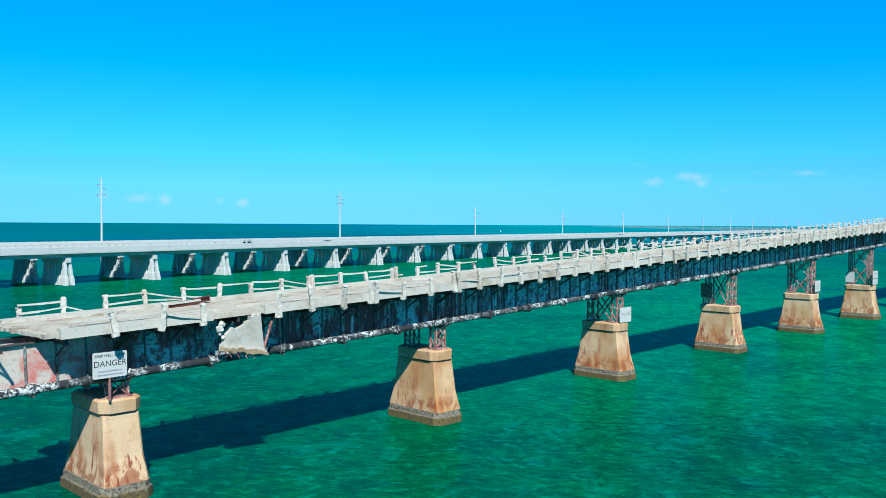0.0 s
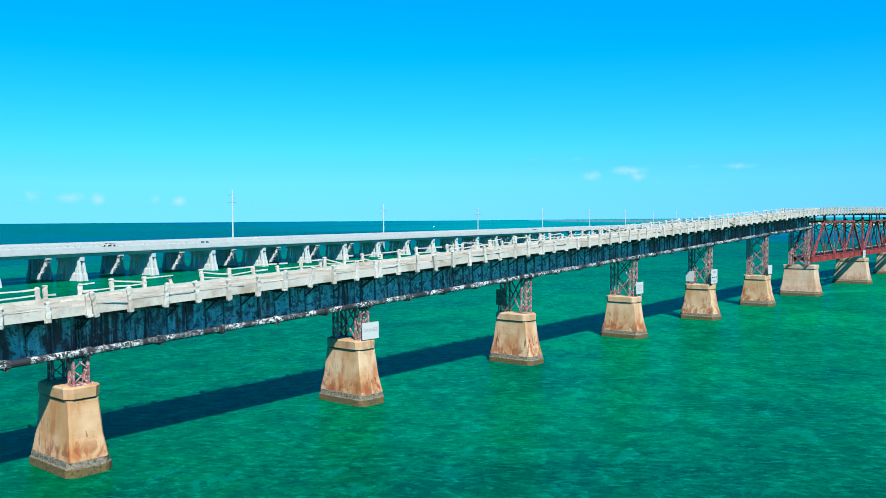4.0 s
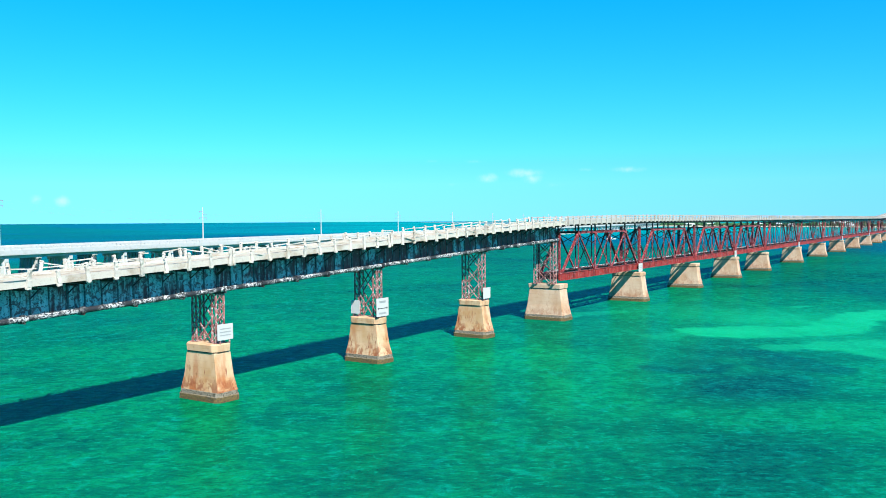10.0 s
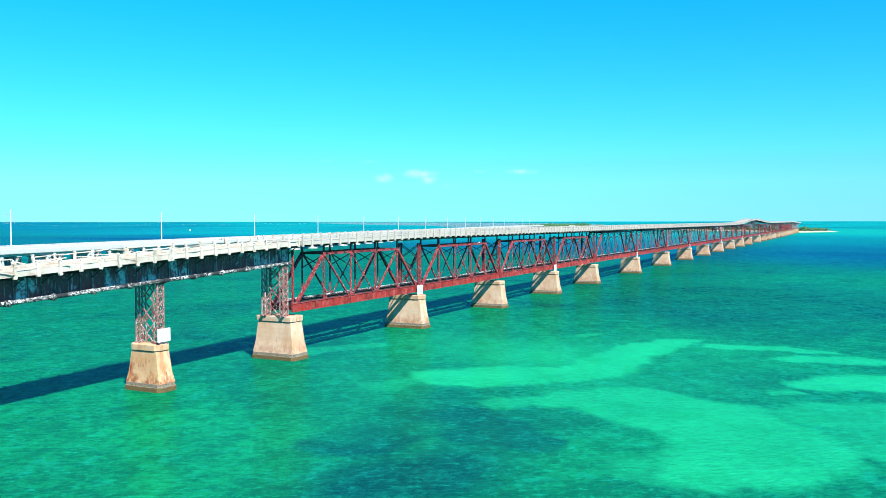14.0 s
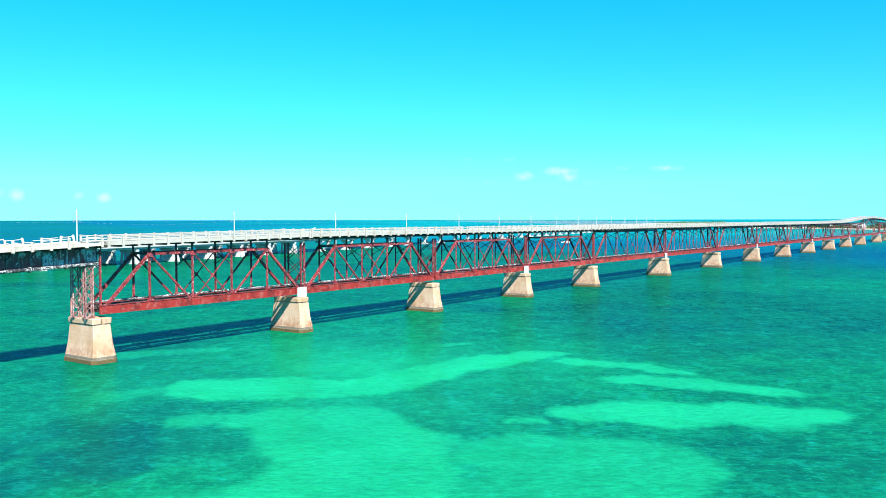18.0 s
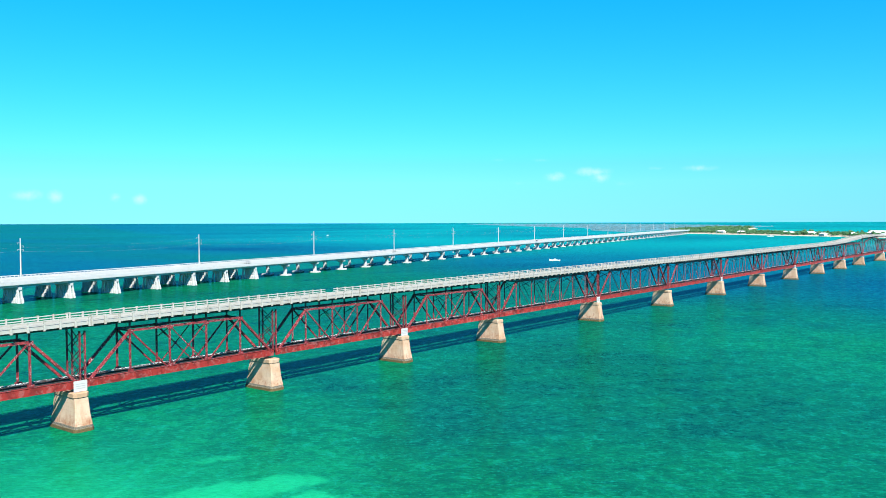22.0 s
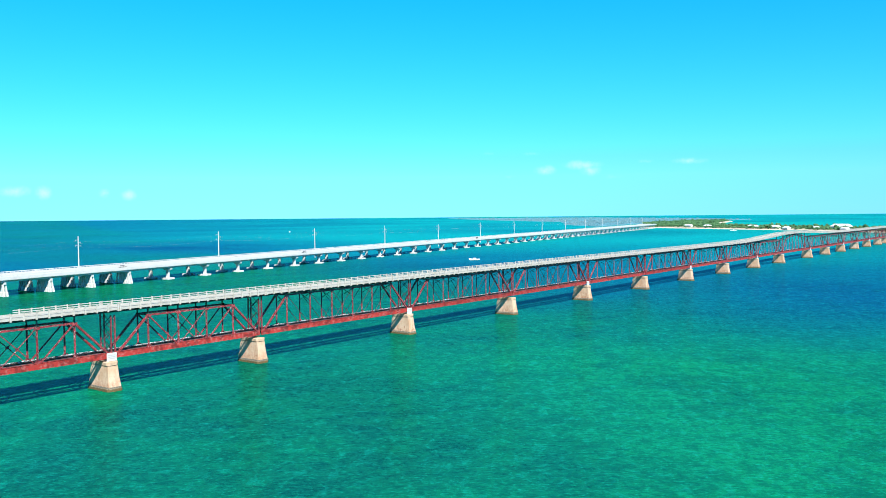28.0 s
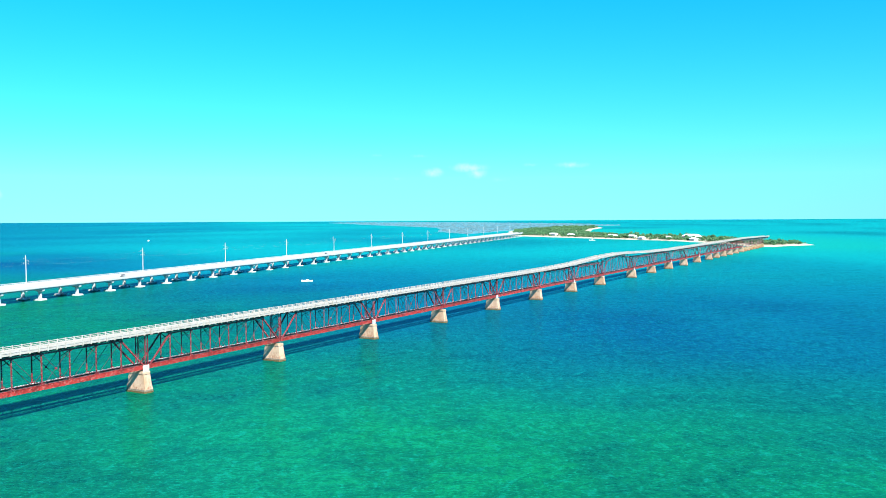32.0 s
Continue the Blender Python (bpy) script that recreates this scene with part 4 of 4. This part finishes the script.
# ---- power poles ----
def pole_line(i):
    return 68.8 + 116.7 * i, 221.3 + 24.8 * i


def power_pole(h):
    p = thing("power_pole", pose(0, 0, 0), "tall pale concrete power pole with cross arms", "pole", "power poles")
    bm = bmesh.new()
    bmesh.ops.create_cone(bm, cap_ends=True, segments=10, radius1=0.42, radius2=0.22, depth=h + 2)
    bmesh.ops.translate(bm, vec=(0, 0, h / 2 - 1), verts=bm.verts)
    part("shaft", bm, NEW_CONCRETE, p)
    for i, z in enumerate((h - 2.2, h - 3.6, h - 5.4)):
        a, b = -2.2 if i else -0.3, 2.2 if i != 1 else 0.3
        arm = part("cross_arm", bars(((0, a, z), (0, b, z), 0.2, 0.22)), GREY_STEEL, p)
        for e in (a, b):
            if abs(e) > 1:
                part("insulator", tube((0, e * 0.95, z - 0.1), (0, e * 0.95, z - 0.75), 0.1, 8), GREY_STEEL, arm)
    return p


poles = {}
for i in range(-2, 17):
    m = pose(*pole_line(i), 0, 0, 0, 12)
    h = 29.0 if i < 2 else 24.5
    if h not in poles:
        poles[h] = power_pole(h)
        poles[h].matrix_basis = m
    else:
        copy_thing(poles[h], m)


def power_wire(arm, up):
    """One wire, slung from pole to pole."""
    bm = bmesh.new()
    ends = [(*pole_line(i), (29.0 if i < 2 else 24.5) - up) for i in range(-2, 17)]
    for a, b in zip(ends, ends[1:]):
        last = None
        for k in range(9):
            f = k / 8
            q = (a[0] + (b[0] - a[0]) * f - 0.21 * arm, a[1] + (b[1] - a[1]) * f + 0.98 * arm, a[2] + (b[2] - a[2]) * f - 4 * 1.6 * f * (1 - f))
            if last:
                beam(bm, last, q, 0.012, 0.012)
            last = q
    tagged(part("power_wire", bm, GREY_STEEL), "thin grey power wire slung between the poles", "wire", "power wires")


for arm, up in ((2.1, 3.0), (-2.1, 4.4), (2.1, 6.2), (-2.1, 6.2)):
    power_wire(arm, up)


def land(name, ring, inner, height, rim, ground, label):
    """Low ground: an outline that rises from under the water to a beach and a level middle."""
    bm = bmesh.new()
    c = Vector((sum(p[0] for p in ring) / len(ring), sum(p[1] for p in ring) / len(ring), 0))
    pts = []
    for a, b in zip(ring, ring[1:] + ring[:1]):
        n = max(2, int(math.hypot(b[0] - a[0], b[1] - a[1]) / 30))
        for i in range(n):
            q = Vector((a[0] + (b[0] - a[0]) * i / n, a[1] + (b[1] - a[1]) * i / n, 0))
            pts.append(q + Vector((noise.noise(q * 0.013), noise.noise(q * 0.013 + Vector((3, 1, 4))), 0)) * 12)
    n = len(pts)
    sides = []
    for i, q in enumerate(pts):
        t = (pts[(i + 1) % n] - pts[i - 1]).normalized()
        sides.append(Vector((-t.y, t.x, 0)))
    area = sum(a.x * b.y - b.x * a.y for a, b in zip(pts, pts[1:] + pts[:1]))
    if area < 0:
        sides = [-s for s in sides]
    rows = []
    for pull, z in ((-4, -0.6), (inner, 0.7), (inner * 1.6, height)):
        rows.append([bm.verts.new(q + s * pull + Vector((0, 0, z + sea_rise(q.x, q.y)))) for q, s in zip(pts, sides)])
    for a, b in zip(rows, rows[1:]):
        for i in range(n):
            bm.faces.new((a[i], a[(i + 1) % n], b[(i + 1) % n], b[i]))
    f = bm.faces.new(rows[-1])
    f.material_index = 1
    bmesh.ops.recalc_face_normals(bm, faces=bm.faces)
    bmesh.ops.triangulate(bm, faces=[f])
    ob = part(name, bm, rim)
    ob.data.materials.append(ground)
    return tagged(ob, label, "island", kind="structure")


KEY = [(1490, 14), (1500, -10), (1540, -28), (1600, -62), (1645, -44), (1690, 0), (1790, 55), (1890, 150), (1980, 250), (2060, 390), (2300, 560), (2750, 700), (3150, 800), (3300, 1000), (2500, 880), (1960, 640), (1915, 575), (1855, 450), (1800, 357), (1735, 235), (1650, 120), (1550, 50)]
FAR = [(2050, 790), (2350, 1050), (2600, 1180), (3000, 1420), (3250, 1720), (3700, 2350), (3850, 2600), (4000, 2450), (4200, 1900), (4100, 1300), (3700, 900), (3330, 1010), (2500, 890)]
land("ground", KEY, 11, 1.6, SAND, LAND, "low sandy key with pale beach and green scrub")
land("ground", FAR, 6, 1.0, FAR_LAND, FAR_LAND, "flat grey mangrove shore far beyond the key, blued by painted haze")


def inside(x, y, ring):
    hit = False
    for (ax, ay), (bx, by) in zip(ring, ring[1:] + ring[:1]):
        if (ay > y) != (by > y) and x < ax + (bx - ax) * (y - ay) / (by - ay):
            hit = not hit
    return hit


def make_leaves(name, a, b):
    k = Nodes(name, rough=0.75)
    geo = k.n.new("ShaderNodeNewGeometry")
    c = k.mix(geo.outputs["Random Per Island"], a, b)
    k.colour(k.mix(k.ramp(k.noise(1.5, 3), 0.4, 0.7, 0, 0.6), c, tuple(v * 0.4 for v in a)))
    return k.mat


LEAVES = make_leaves("scrub_leaves", (0.020, 0.080, 0.030), (0.070, 0.165, 0.062))
# far leaves carry the same haze in their colour
HAZED_LEAVES = make_leaves("hazed_mangrove_leaves", (0.045, 0.150, 0.180), (0.120, 0.215, 0.250))


def woods(name, ring, count, size, tall, material, label, seed, margin):
    """Many uneven clumps of leaves on short stems, spread over an outline."""
    rng = random.Random(seed)
    bm = bmesh.new()
    bmesh.ops.create_icosphere(bm, subdivisions=1, radius=1)
    ball = [v.co.copy() for v in bm.verts]
    tris = [tuple(v.index for v in f.verts) for f in bm.faces]
    bm.free()
    xs, ys = [p[0] for p in ring], [p[1] for p in ring]
    verts, faces = [], []
    placed = 0
    while placed < count:
        x, y = rng.uniform(min(xs), max(xs)), rng.uniform(min(ys), max(ys))
        if not inside(x, y, ring) or not all(inside(x + dx, y + dy, ring) for dx, dy in ((margin, 0), (-margin, 0), (0, margin), (0, -margin))):
            continue
        if noise.noise(Vector((x, y, 0)) * 0.009) < rng.uniform(-0.45, 0.15):
            continue
        placed += 1
        grow = rng.uniform(0.6, 1.3) * (1.5 if rng.random() < 0.08 else 1.0)
        for k in range(3):
            r = size * rng.uniform(0.5, 1.0) * grow
            cx, cy = x + rng.gauss(0, size * 0.7), y + rng.gauss(0, size * 0.7)
            cz = 1.0 + sea_rise(x, y) + tall * grow * rng.uniform(0.4, 0.85)
            base = len(verts)
            verts += [(cx + p.x * r * rng.uniform(0.7, 1.25), cy + p.y * r * rng.uniform(0.7, 1.25), cz + p.z * r * 0.75 * rng.uniform(0.6, 1.3)) for p in ball]
            faces += [tuple(base + i for i in f) for f in tris]
    mesh = bpy.data.meshes.new(name)
    mesh.from_pydata(verts, [], faces)
    mesh.materials.append(material)
    tagged(new(name, mesh), label, "woods", kind="stuff")


woods("scrub_woods", KEY, 3600, 2.3, 4.6, LEAVES, "green coastal scrub and low trees on the key", 4, 16)
woods("mangrove_woods", FAR, 2200, 3.0, 0.5, HAZED_LEAVES, "grey-green mangroves on the far shore, blued and paled by painted haze", 5, 10)


# ---- the approach spans on the key's side ----
END = TRUSS_X[-1]
count = 9
for i in range(count):
    a, b = END + 24.4 * i, END + 24.4 * (i + 1)
    girder_span(a, b, GIRDER, "dark plate girders of the far approach", True)
    deck(a, b)
    if b < 1480:
        copy_thing(first, pose(b, MID, 0))
        tower(b, 5.35, deck_z(b) - 0.15 - GIRDER_DEEP)


# ---- houses and masts on the key ----
ROOF = make_plain("pale_roof", (0.62, 0.64, 0.66), 0.5, 0.25)
GLASS = make_plain("dark_window_glass", (0.03, 0.05, 0.07), 0.15, 0.1)


def house(x, y, w, d, h, turn, label):
    t = thing("house", pose(x, y, 1.2, 0, 0, turn), label, "house", "houses on the key")
    part("wall", slab(-w / 2, w / 2, -d / 2, d / 2, 0, h), SIGN_WHITE, t)
    bm = bmesh.new()
    e = 0.8
    low = [bm.verts.new(p) for p in ((-w / 2 - e, -d / 2 - e, h), (w / 2 + e, -d / 2 - e, h), (w / 2 + e, d / 2 + e, h), (-w / 2 - e, d / 2 + e, h))]
    up = [bm.verts.new(p) for p in ((-w / 2 + 1.5, 0, h + d * 0.28), (w / 2 - 1.5, 0, h + d * 0.28))]
    bm.faces.new(low[::-1])
    bm.faces.new((low[0], low[1], up[1], up[0]))
    bm.faces.new((low[2], low[3], up[0], up[1]))
    bm.faces.new((low[1], low[2], up[1]))
    bm.faces.new((low[3], low[0], up[0]))
    part("roof", bm, ROOF, t)
    for i in range(max(2, int(w / 5))):
        at = -w / 2 + (i + 0.5) * w / max(2, int(w / 5))
        part("window", slab(at - 0.8, at + 0.8, -d / 2 - 0.06, -d / 2 + 0.02, 1.0, 2.4), GLASS, t)


for x, y, w, d, h, turn in ((1795, 175, 34, 16, 5.5, 62), (1772, 215, 14, 9, 4, 60), (1765, 262, 12, 8, 3.5, 58), (1830, 300, 18, 10, 4.2, 60), (1842, 345, 22, 10, 4.5, 60), (1700, 150, 14, 9, 3.6, 50), (1910, 460, 16, 9, 4, 62), (1960, 520, 20, 9, 4, 62)):
    house(x, y, w, d, h, turn, "white house with a pale hipped roof among the scrub")


# ---- boats ----
HULL = make_plain("white_hull", (0.78, 0.78, 0.76), 0.35, 0.15)


def boat(x, y, turn, size, label):
    b = thing("motor_boat", pose(x, y, 0, 0, 0, turn) @ Matrix.Scale(size, 4), label, "boat", "boats")
    b.matrix_basis = pose(x, y, 0, 0, 0, turn)
    bm = bmesh.new()
    rings = []
    for at, wide, z in ((-4, 1.2, 0.9), (-1, 1.35, 0.9), (2, 1.15, 1.05), (3.6, 0.5, 1.3), (4.4, 0.05, 1.45)):
        rings.append([bm.verts.new((at * size, sy * wide * f * size, zz * size)) for sy, f, zz in ((-1, 1, z), (-1, 0.6, -0.2), (1, 0.6, -0.2), (1, 1, z))])
    for a, c in zip(rings, rings[1:]):
        for i in range(4):
            bm.faces.new((a[i], c[i], c[(i + 1) % 4], a[(i + 1) % 4]))
    bm.faces.new(rings[0])
    bm.faces.new(rings[-1][::-1])
    part("hull", bm, HULL, b)
    part("cabin", loft(((0.85 * size, 1.1 * size, 0.7 * size, 0.2 * size), (1.6 * size, 0.8 * size, 0.6 * size, 0.2 * size))), HULL, b)
    part("windscreen", slab(1.0 * size, 1.2 * size, -0.6 * size, 0.6 * size, 1.3 * size, 1.8 * size), GLASS, b)
    return b


boat(686, 207, 132, 1.0, "small white motor boat under way between the bridges")
boat(1688, 334, 120, 1.3, "white boat lying off the key's beach")
boat(1350, 1140, 40, 1.2, "white boat far out beyond the highway bridge")


# ---- cars on the highway ----
TYRE = make_plain("tyre_rubber", (0.02, 0.02, 0.02), 0.9)


def car(x, off, paint, label, tall=0.0, turn=0.0):
    c = thing("car", pose(*new_line(x, off), NEW_Z + 1.5, 0, 0, NEW_TURN + turn), label, "car", "cars on the highway")
    bm = loft(((0.3, 2.2, 0.85, 0.2), (0.85, 2.25, 0.9, 0.25), (0.95, 2.1, 0.85, 0.25)))
    part("body", bm, paint, c)
    part("cabin", loft(((0.95, 1.35 + tall * 0.5, 0.8, 0.15), (1.48 + tall, 0.9 + tall * 0.8, 0.68, 0.15))), GLASS if tall == 0 else paint, c)
    part("roof", slab(-0.85 - tall * 0.7, 0.85 + tall * 0.7, -0.66, 0.66, 1.48 + tall, 1.53 + tall), paint, c)
    wheel = None
    for wx in (-1.4, 1.4):
        for wy in (-0.8, 0.8):
            if wheel is None:
                wheel = part("wheel", tube((0, -0.1, 0), (0, 0.1, 0), 0.32, 12), TYRE, c, m=pose(wx, wy, 0.32))
                rim = part("rim", tube((0, -0.11, 0), (0, 0.11, 0), 0.19, 10), GREY_STEEL, wheel)
            else:
                link("rim", rim.data, link("wheel", wheel.data, c, pose(wx, wy, 0.32)))


PAINTS = [make_plain("white_car_paint", (0.75, 0.75, 0.75), 0.3, 0.05), make_plain("blue_car_paint", (0.02, 0.10, 0.38), 0.3, 0.05), make_plain("black_car_paint", (0.02, 0.02, 0.025), 0.3, 0.05), make_plain("red_car_paint", (0.45, 0.02, 0.02), 0.3, 0.05)]
for x, off, k, tall in ((92, 2.0, 2, 0.3), (128, 2.0, 1, 0), (166, 13.0, 0, 0.4), (262, 13.0, 0, 0), (300, 13.0, 0, 0.2), (372, 13.0, 0, 0.2), (418, 5.5, 2, 0), (520, 13.0, 2, 0), (585, 5.5, 2, 0.2), (655, 2.0, 0, 0), (800, 13.0, 3, 0), (905, 5.5, 2, 0.3), (1130, 2.0, 0, 0.2)):
    car(x, off, PAINTS[k], ("white", "blue", "black", "red")[k] + (" van" if tall > 0.25 else " car") + " on the pale concrete highway deck", tall)


# ---- warning signs on the piers ----
def writing(text, size, parent, m, material):
    curve = bpy.data.curves.new("lettering", "FONT")
    curve.body, curve.size, curve.align_x, curve.align_y, curve.extrude = text, size, "CENTER", "CENTER", 0.004
    flat = bpy.data.objects.new("lettering", curve)
    mesh = bpy.data.meshes.new_from_object(flat)
    bpy.data.objects.remove(flat)
    mesh.materials.clear()
    mesh.materials.append(material)
    return link("lettering", mesh, parent, m)


def sign(x, y, z, w, h, turn, kind, foot, label):
    """A sheet on two battens, facing the water; foot is how far its post reaches down."""
    s = thing("warning_sign", pose(x, y, z, 0, 0, turn), label, "sign", "warning signs")
    bm = loft(((-0.02, w / 2, h / 2, 0.06), (0.02, w / 2, h / 2, 0.06)))
    bmesh.ops.transform(bm, matrix=pose(0, 0, h / 2, 90, 0, 0), verts=bm.verts)
    # the dark kind has its shade put into the sheet's brown material
    sheet = part("panel", bm, SIGN_WHITE if kind != "dark" else GROWTH, s)
    for sx in (-0.3, 0.3) if kind != "danger" else (0.0,):
        part("post", slab(sx * w - 0.05, sx * w + 0.05, 0.022, 0.12, -foot, h * 0.9), TOWER, s)
    if kind == "danger":
        writing("KEEP WELL CLEAR", 0.2, sheet, pose(0, -0.026, h * 0.86, 90, 0, 0), SIGN_BLACK)
        writing("DANGER", 0.44, sheet, pose(0, -0.026, h * 0.55, 90, 0, 0), SIGN_BLACK)
        for z in (0.27, 0.13):
            part("text_line", slab(-w * 0.36, w * 0.36, -0.03, -0.022, h * z - 0.03, h * z + 0.03), GREY_STEEL, sheet)
    elif kind == "word":
        writing("DANGER", 0.42, sheet, pose(0, -0.026, h * 0.55, 90, 0, 0), GREY_STEEL)
    elif kind == "arrow":
        part("text_line", slab(-w * 0.27, w * 0.27, -0.03, -0.022, h * 0.74, h * 0.86), GREY_STEEL, sheet)
        bm = slab(-w * 0.36, w * 0.36, -0.03, -0.022, h * 0.42, h * 0.46)
        for e in (-1, 1):
            v = [bm.verts.new(p) for p in ((e * w * 0.42, -0.027, h * 0.44), (e * w * 0.33, -0.027, h * 0.51), (e * w * 0.33, -0.027, h * 0.37))]
            bm.faces.new(v)
        part("arrow", bm, SIGN_BLACK, sheet)
        part("text_line", slab(-w * 0.3, w * 0.3, -0.03, -0.022, h * 0.12, h * 0.22), GREY_STEEL, sheet)
    elif kind == "lines":
        for z in (0.7, 0.5, 0.3):
            part("text_line", slab(-w * 0.36, w * 0.36, -0.03, -0.022, h * z - 0.05, h * z + 0.05), GREY_STEEL, sheet)
    return s


sign(-26.4, 0.3, 6.6, 1.85, 1.35, 3, "danger", 1.24, "white danger sign on a rusty post on the pier")
sign(23.6, 0.55, 5.42, 1.95, 1.42, 0, "word", 0.06, "white danger sign standing on the pier cap")
sign(72.4, 0.5, 5.7, 1.9, 1.5, 0, "lines", 0.34, "white sign with faded writing on the pier cap")
sign(96.6, 0.45, 5.5, 2.3, 2.15, 0, "arrow", 0.14, "white sign with a double-headed arrow on the pier")
sign(95.9, 4.0, 5.7, 1.3, 1.6, -90, "blank", 0.34, "white sign on the tower's side")
sign(121.1, 0.45, 5.6, 2.0, 1.55, 0, "blank", 0.24, "blank white sign standing on the pier cap")
sign(47.25, 4.2, 6.1, 1.4, 1.7, -90, "dark", 0.74, "blank sign on the tower's shaded side, shade put into its brown colour")
for i in range(0, 17, 2):
    sign(PIER_X[i] + 0.2, 0.2, 6.0, 2.2, 1.7, 0, "lines", 0.05, "white notice board below the truss end")


# ---- the broken end of the deck ----
def fallen_slab():
    s = thing("fallen_slab", pose(-19.1, -1.0, 0), "white slab of broken deck hanging against the girder", "rubble")
    rough = random.Random(5)
    corners = ((-1.50, 7.55), (-1.42, 8.15), (-1.05, 8.62), (-0.35, 8.80), (0.25, 9.22), (0.85, 9.50), (1.30, 7.25), (0.4, 7.2))
    ring = []
    for k, (a, b) in enumerate(zip(corners, corners[1:] + corners[:1])):
        n = 4 if k < 5 else 2
        for q in range(n):
            shake = 0.06 if k < 5 else 0.015
            ring.append((a[0] + (b[0] - a[0]) * q / n + rough.gauss(0, shake), a[1] + (b[1] - a[1]) * q / n + rough.gauss(0, shake)))
    bm = bmesh.new()
    front = [bm.verts.new((x, 0.12 * (9.4 - z) - 0.2, z)) for x, z in ring]
    back = [bm.verts.new((x, 0.12 * (9.4 - z) + 0.12, z)) for x, z in ring]
    bm.faces.new(front)
    bm.faces.new(back[::-1])
    for i in range(len(ring)):
        j = (i + 1) % len(ring)
        bm.faces.new((front[j], front[i], back[i], back[j]))
    bmesh.ops.recalc_face_normals(bm, faces=bm.faces)
    bmesh.ops.triangulate(bm, faces=bm.faces)
    part("slab", bm, DECK_WHITE, s)
    brown = make_concrete("broken_concrete_core", (0.30, 0.22, 0.14), (0.12, 0.07, 0.04), 0.9)
    bm = bmesh.new()
    for k in range(12):
        x = -1.55 + 0.24 * k
        beam(bm, (x, -0.05, 7.62 - 0.04 * k + rough.gauss(0, 0.03)), (x + 0.30, 0.0, 7.58 - 0.04 * k + rough.gauss(0, 0.03)), rough.uniform(0.35, 0.5), rough.uniform(0.14, 0.3))
    part("broken_core", bm, brown, s, "brown broken concrete along the lower edge")
    for k in range(4):
        at = -1.1 + 0.5 * k
        part("reinforcing_bar", bars(((at, 0.0, 7.5 - 0.08 * k), (at + 0.1, -0.15, 7.1 - 0.08 * k), 0.03, 0.03)), TOWER, s, "thin rusty bar")
    part("broken_edge", bars(((-1.5, 0.1, 7.75), (1.3, 0.1, 7.15), 0.5, 0.3)), RAIL_WHITE, s, "crumbled slab edge")
    part("steel_bar", bars(((1.35, 0.3, 7.2), (1.95, 0.3, 8.9), 0.1, 0.12)), TOWER, s, "bent red steel bar")
    rng = random.Random(8)
    for i in range(5):
        r = rng.uniform(0.1, 0.2)
        part("lump", loft(((-r, r * 0.7, r * 0.6, r * 0.2), (0, r, r, r * 0.3), (r * 0.8, r * 0.6, r * 0.7, r * 0.2))), RAIL_WHITE, s, m=pose(-1.55 + rng.uniform(-0.15, 0.3), 0.1, 8.0 + 0.25 * i, 20 * i, 35 * i, 50 * i))


fallen_slab()


def beam_debris(x, y, turn, L):
    z = deck_z(x) + 0.42
    s = thing("loose_beam", pose(x, y, z, 0, -6, turn), "rusty brown steel beam lying on the broken deck", "debris")
    bm = slab(-L / 2, L / 2, -0.12, 0.12, 0.02, 0.06)
    box(bm, -L / 2, L / 2, -0.12, 0.12, 0.30, 0.34)
    box(bm, -L / 2, L / 2, -0.015, 0.015, 0.06, 0.30)
    part("flanges", bm, make_plain("rust_brown", (0.10, 0.03, 0.02), 0.8, 0.4), s)


beam_debris(-19.5, 4.6, 12, 3.2)


# ---- fallen rails and debris on the broken deck ----
def fallen_rail(x, y, turn, L):
    s = thing("fallen_rail", pose(x, y, deck_z(x) + 0.42, 0, -2.1, turn), "broken length of white concrete rail lying on the deck", "debris", "fallen rails")
    bm = bmesh.new()
    n = 4
    rings = []
    for i in range(n + 1):
        at, up = -L / 2 + L * i / n, 0.07 + 0.012 * ((i * 7) % 3)
        rings.append([bm.verts.new((at, a * 0.06 + 0.03 * math.sin(i * 2.1), up + b * 0.07)) for a, b in ((-1, -1), (1, -1), (1, 1), (-1, 1))])
    for a, b in zip(rings, rings[1:]):
        for i in range(4):
            bm.faces.new((a[i], a[(i + 1) % 4], b[(i + 1) % 4], b[i]))
    bm.faces.new(rings[0][::-1])
    bm.faces.new(rings[-1])
    part("rail", bm, RAIL_WHITE, s)


rng = random.Random(21)
for i in range(90):
    x = -27 + 168 * (i + rng.random()) / 90
    fallen_rail(x, MID + rng.choice((-1, -1, 1)) * rng.uniform(1.5, 2.65), rng.gauss(0, 14), rng.uniform(1.2, 2.3))
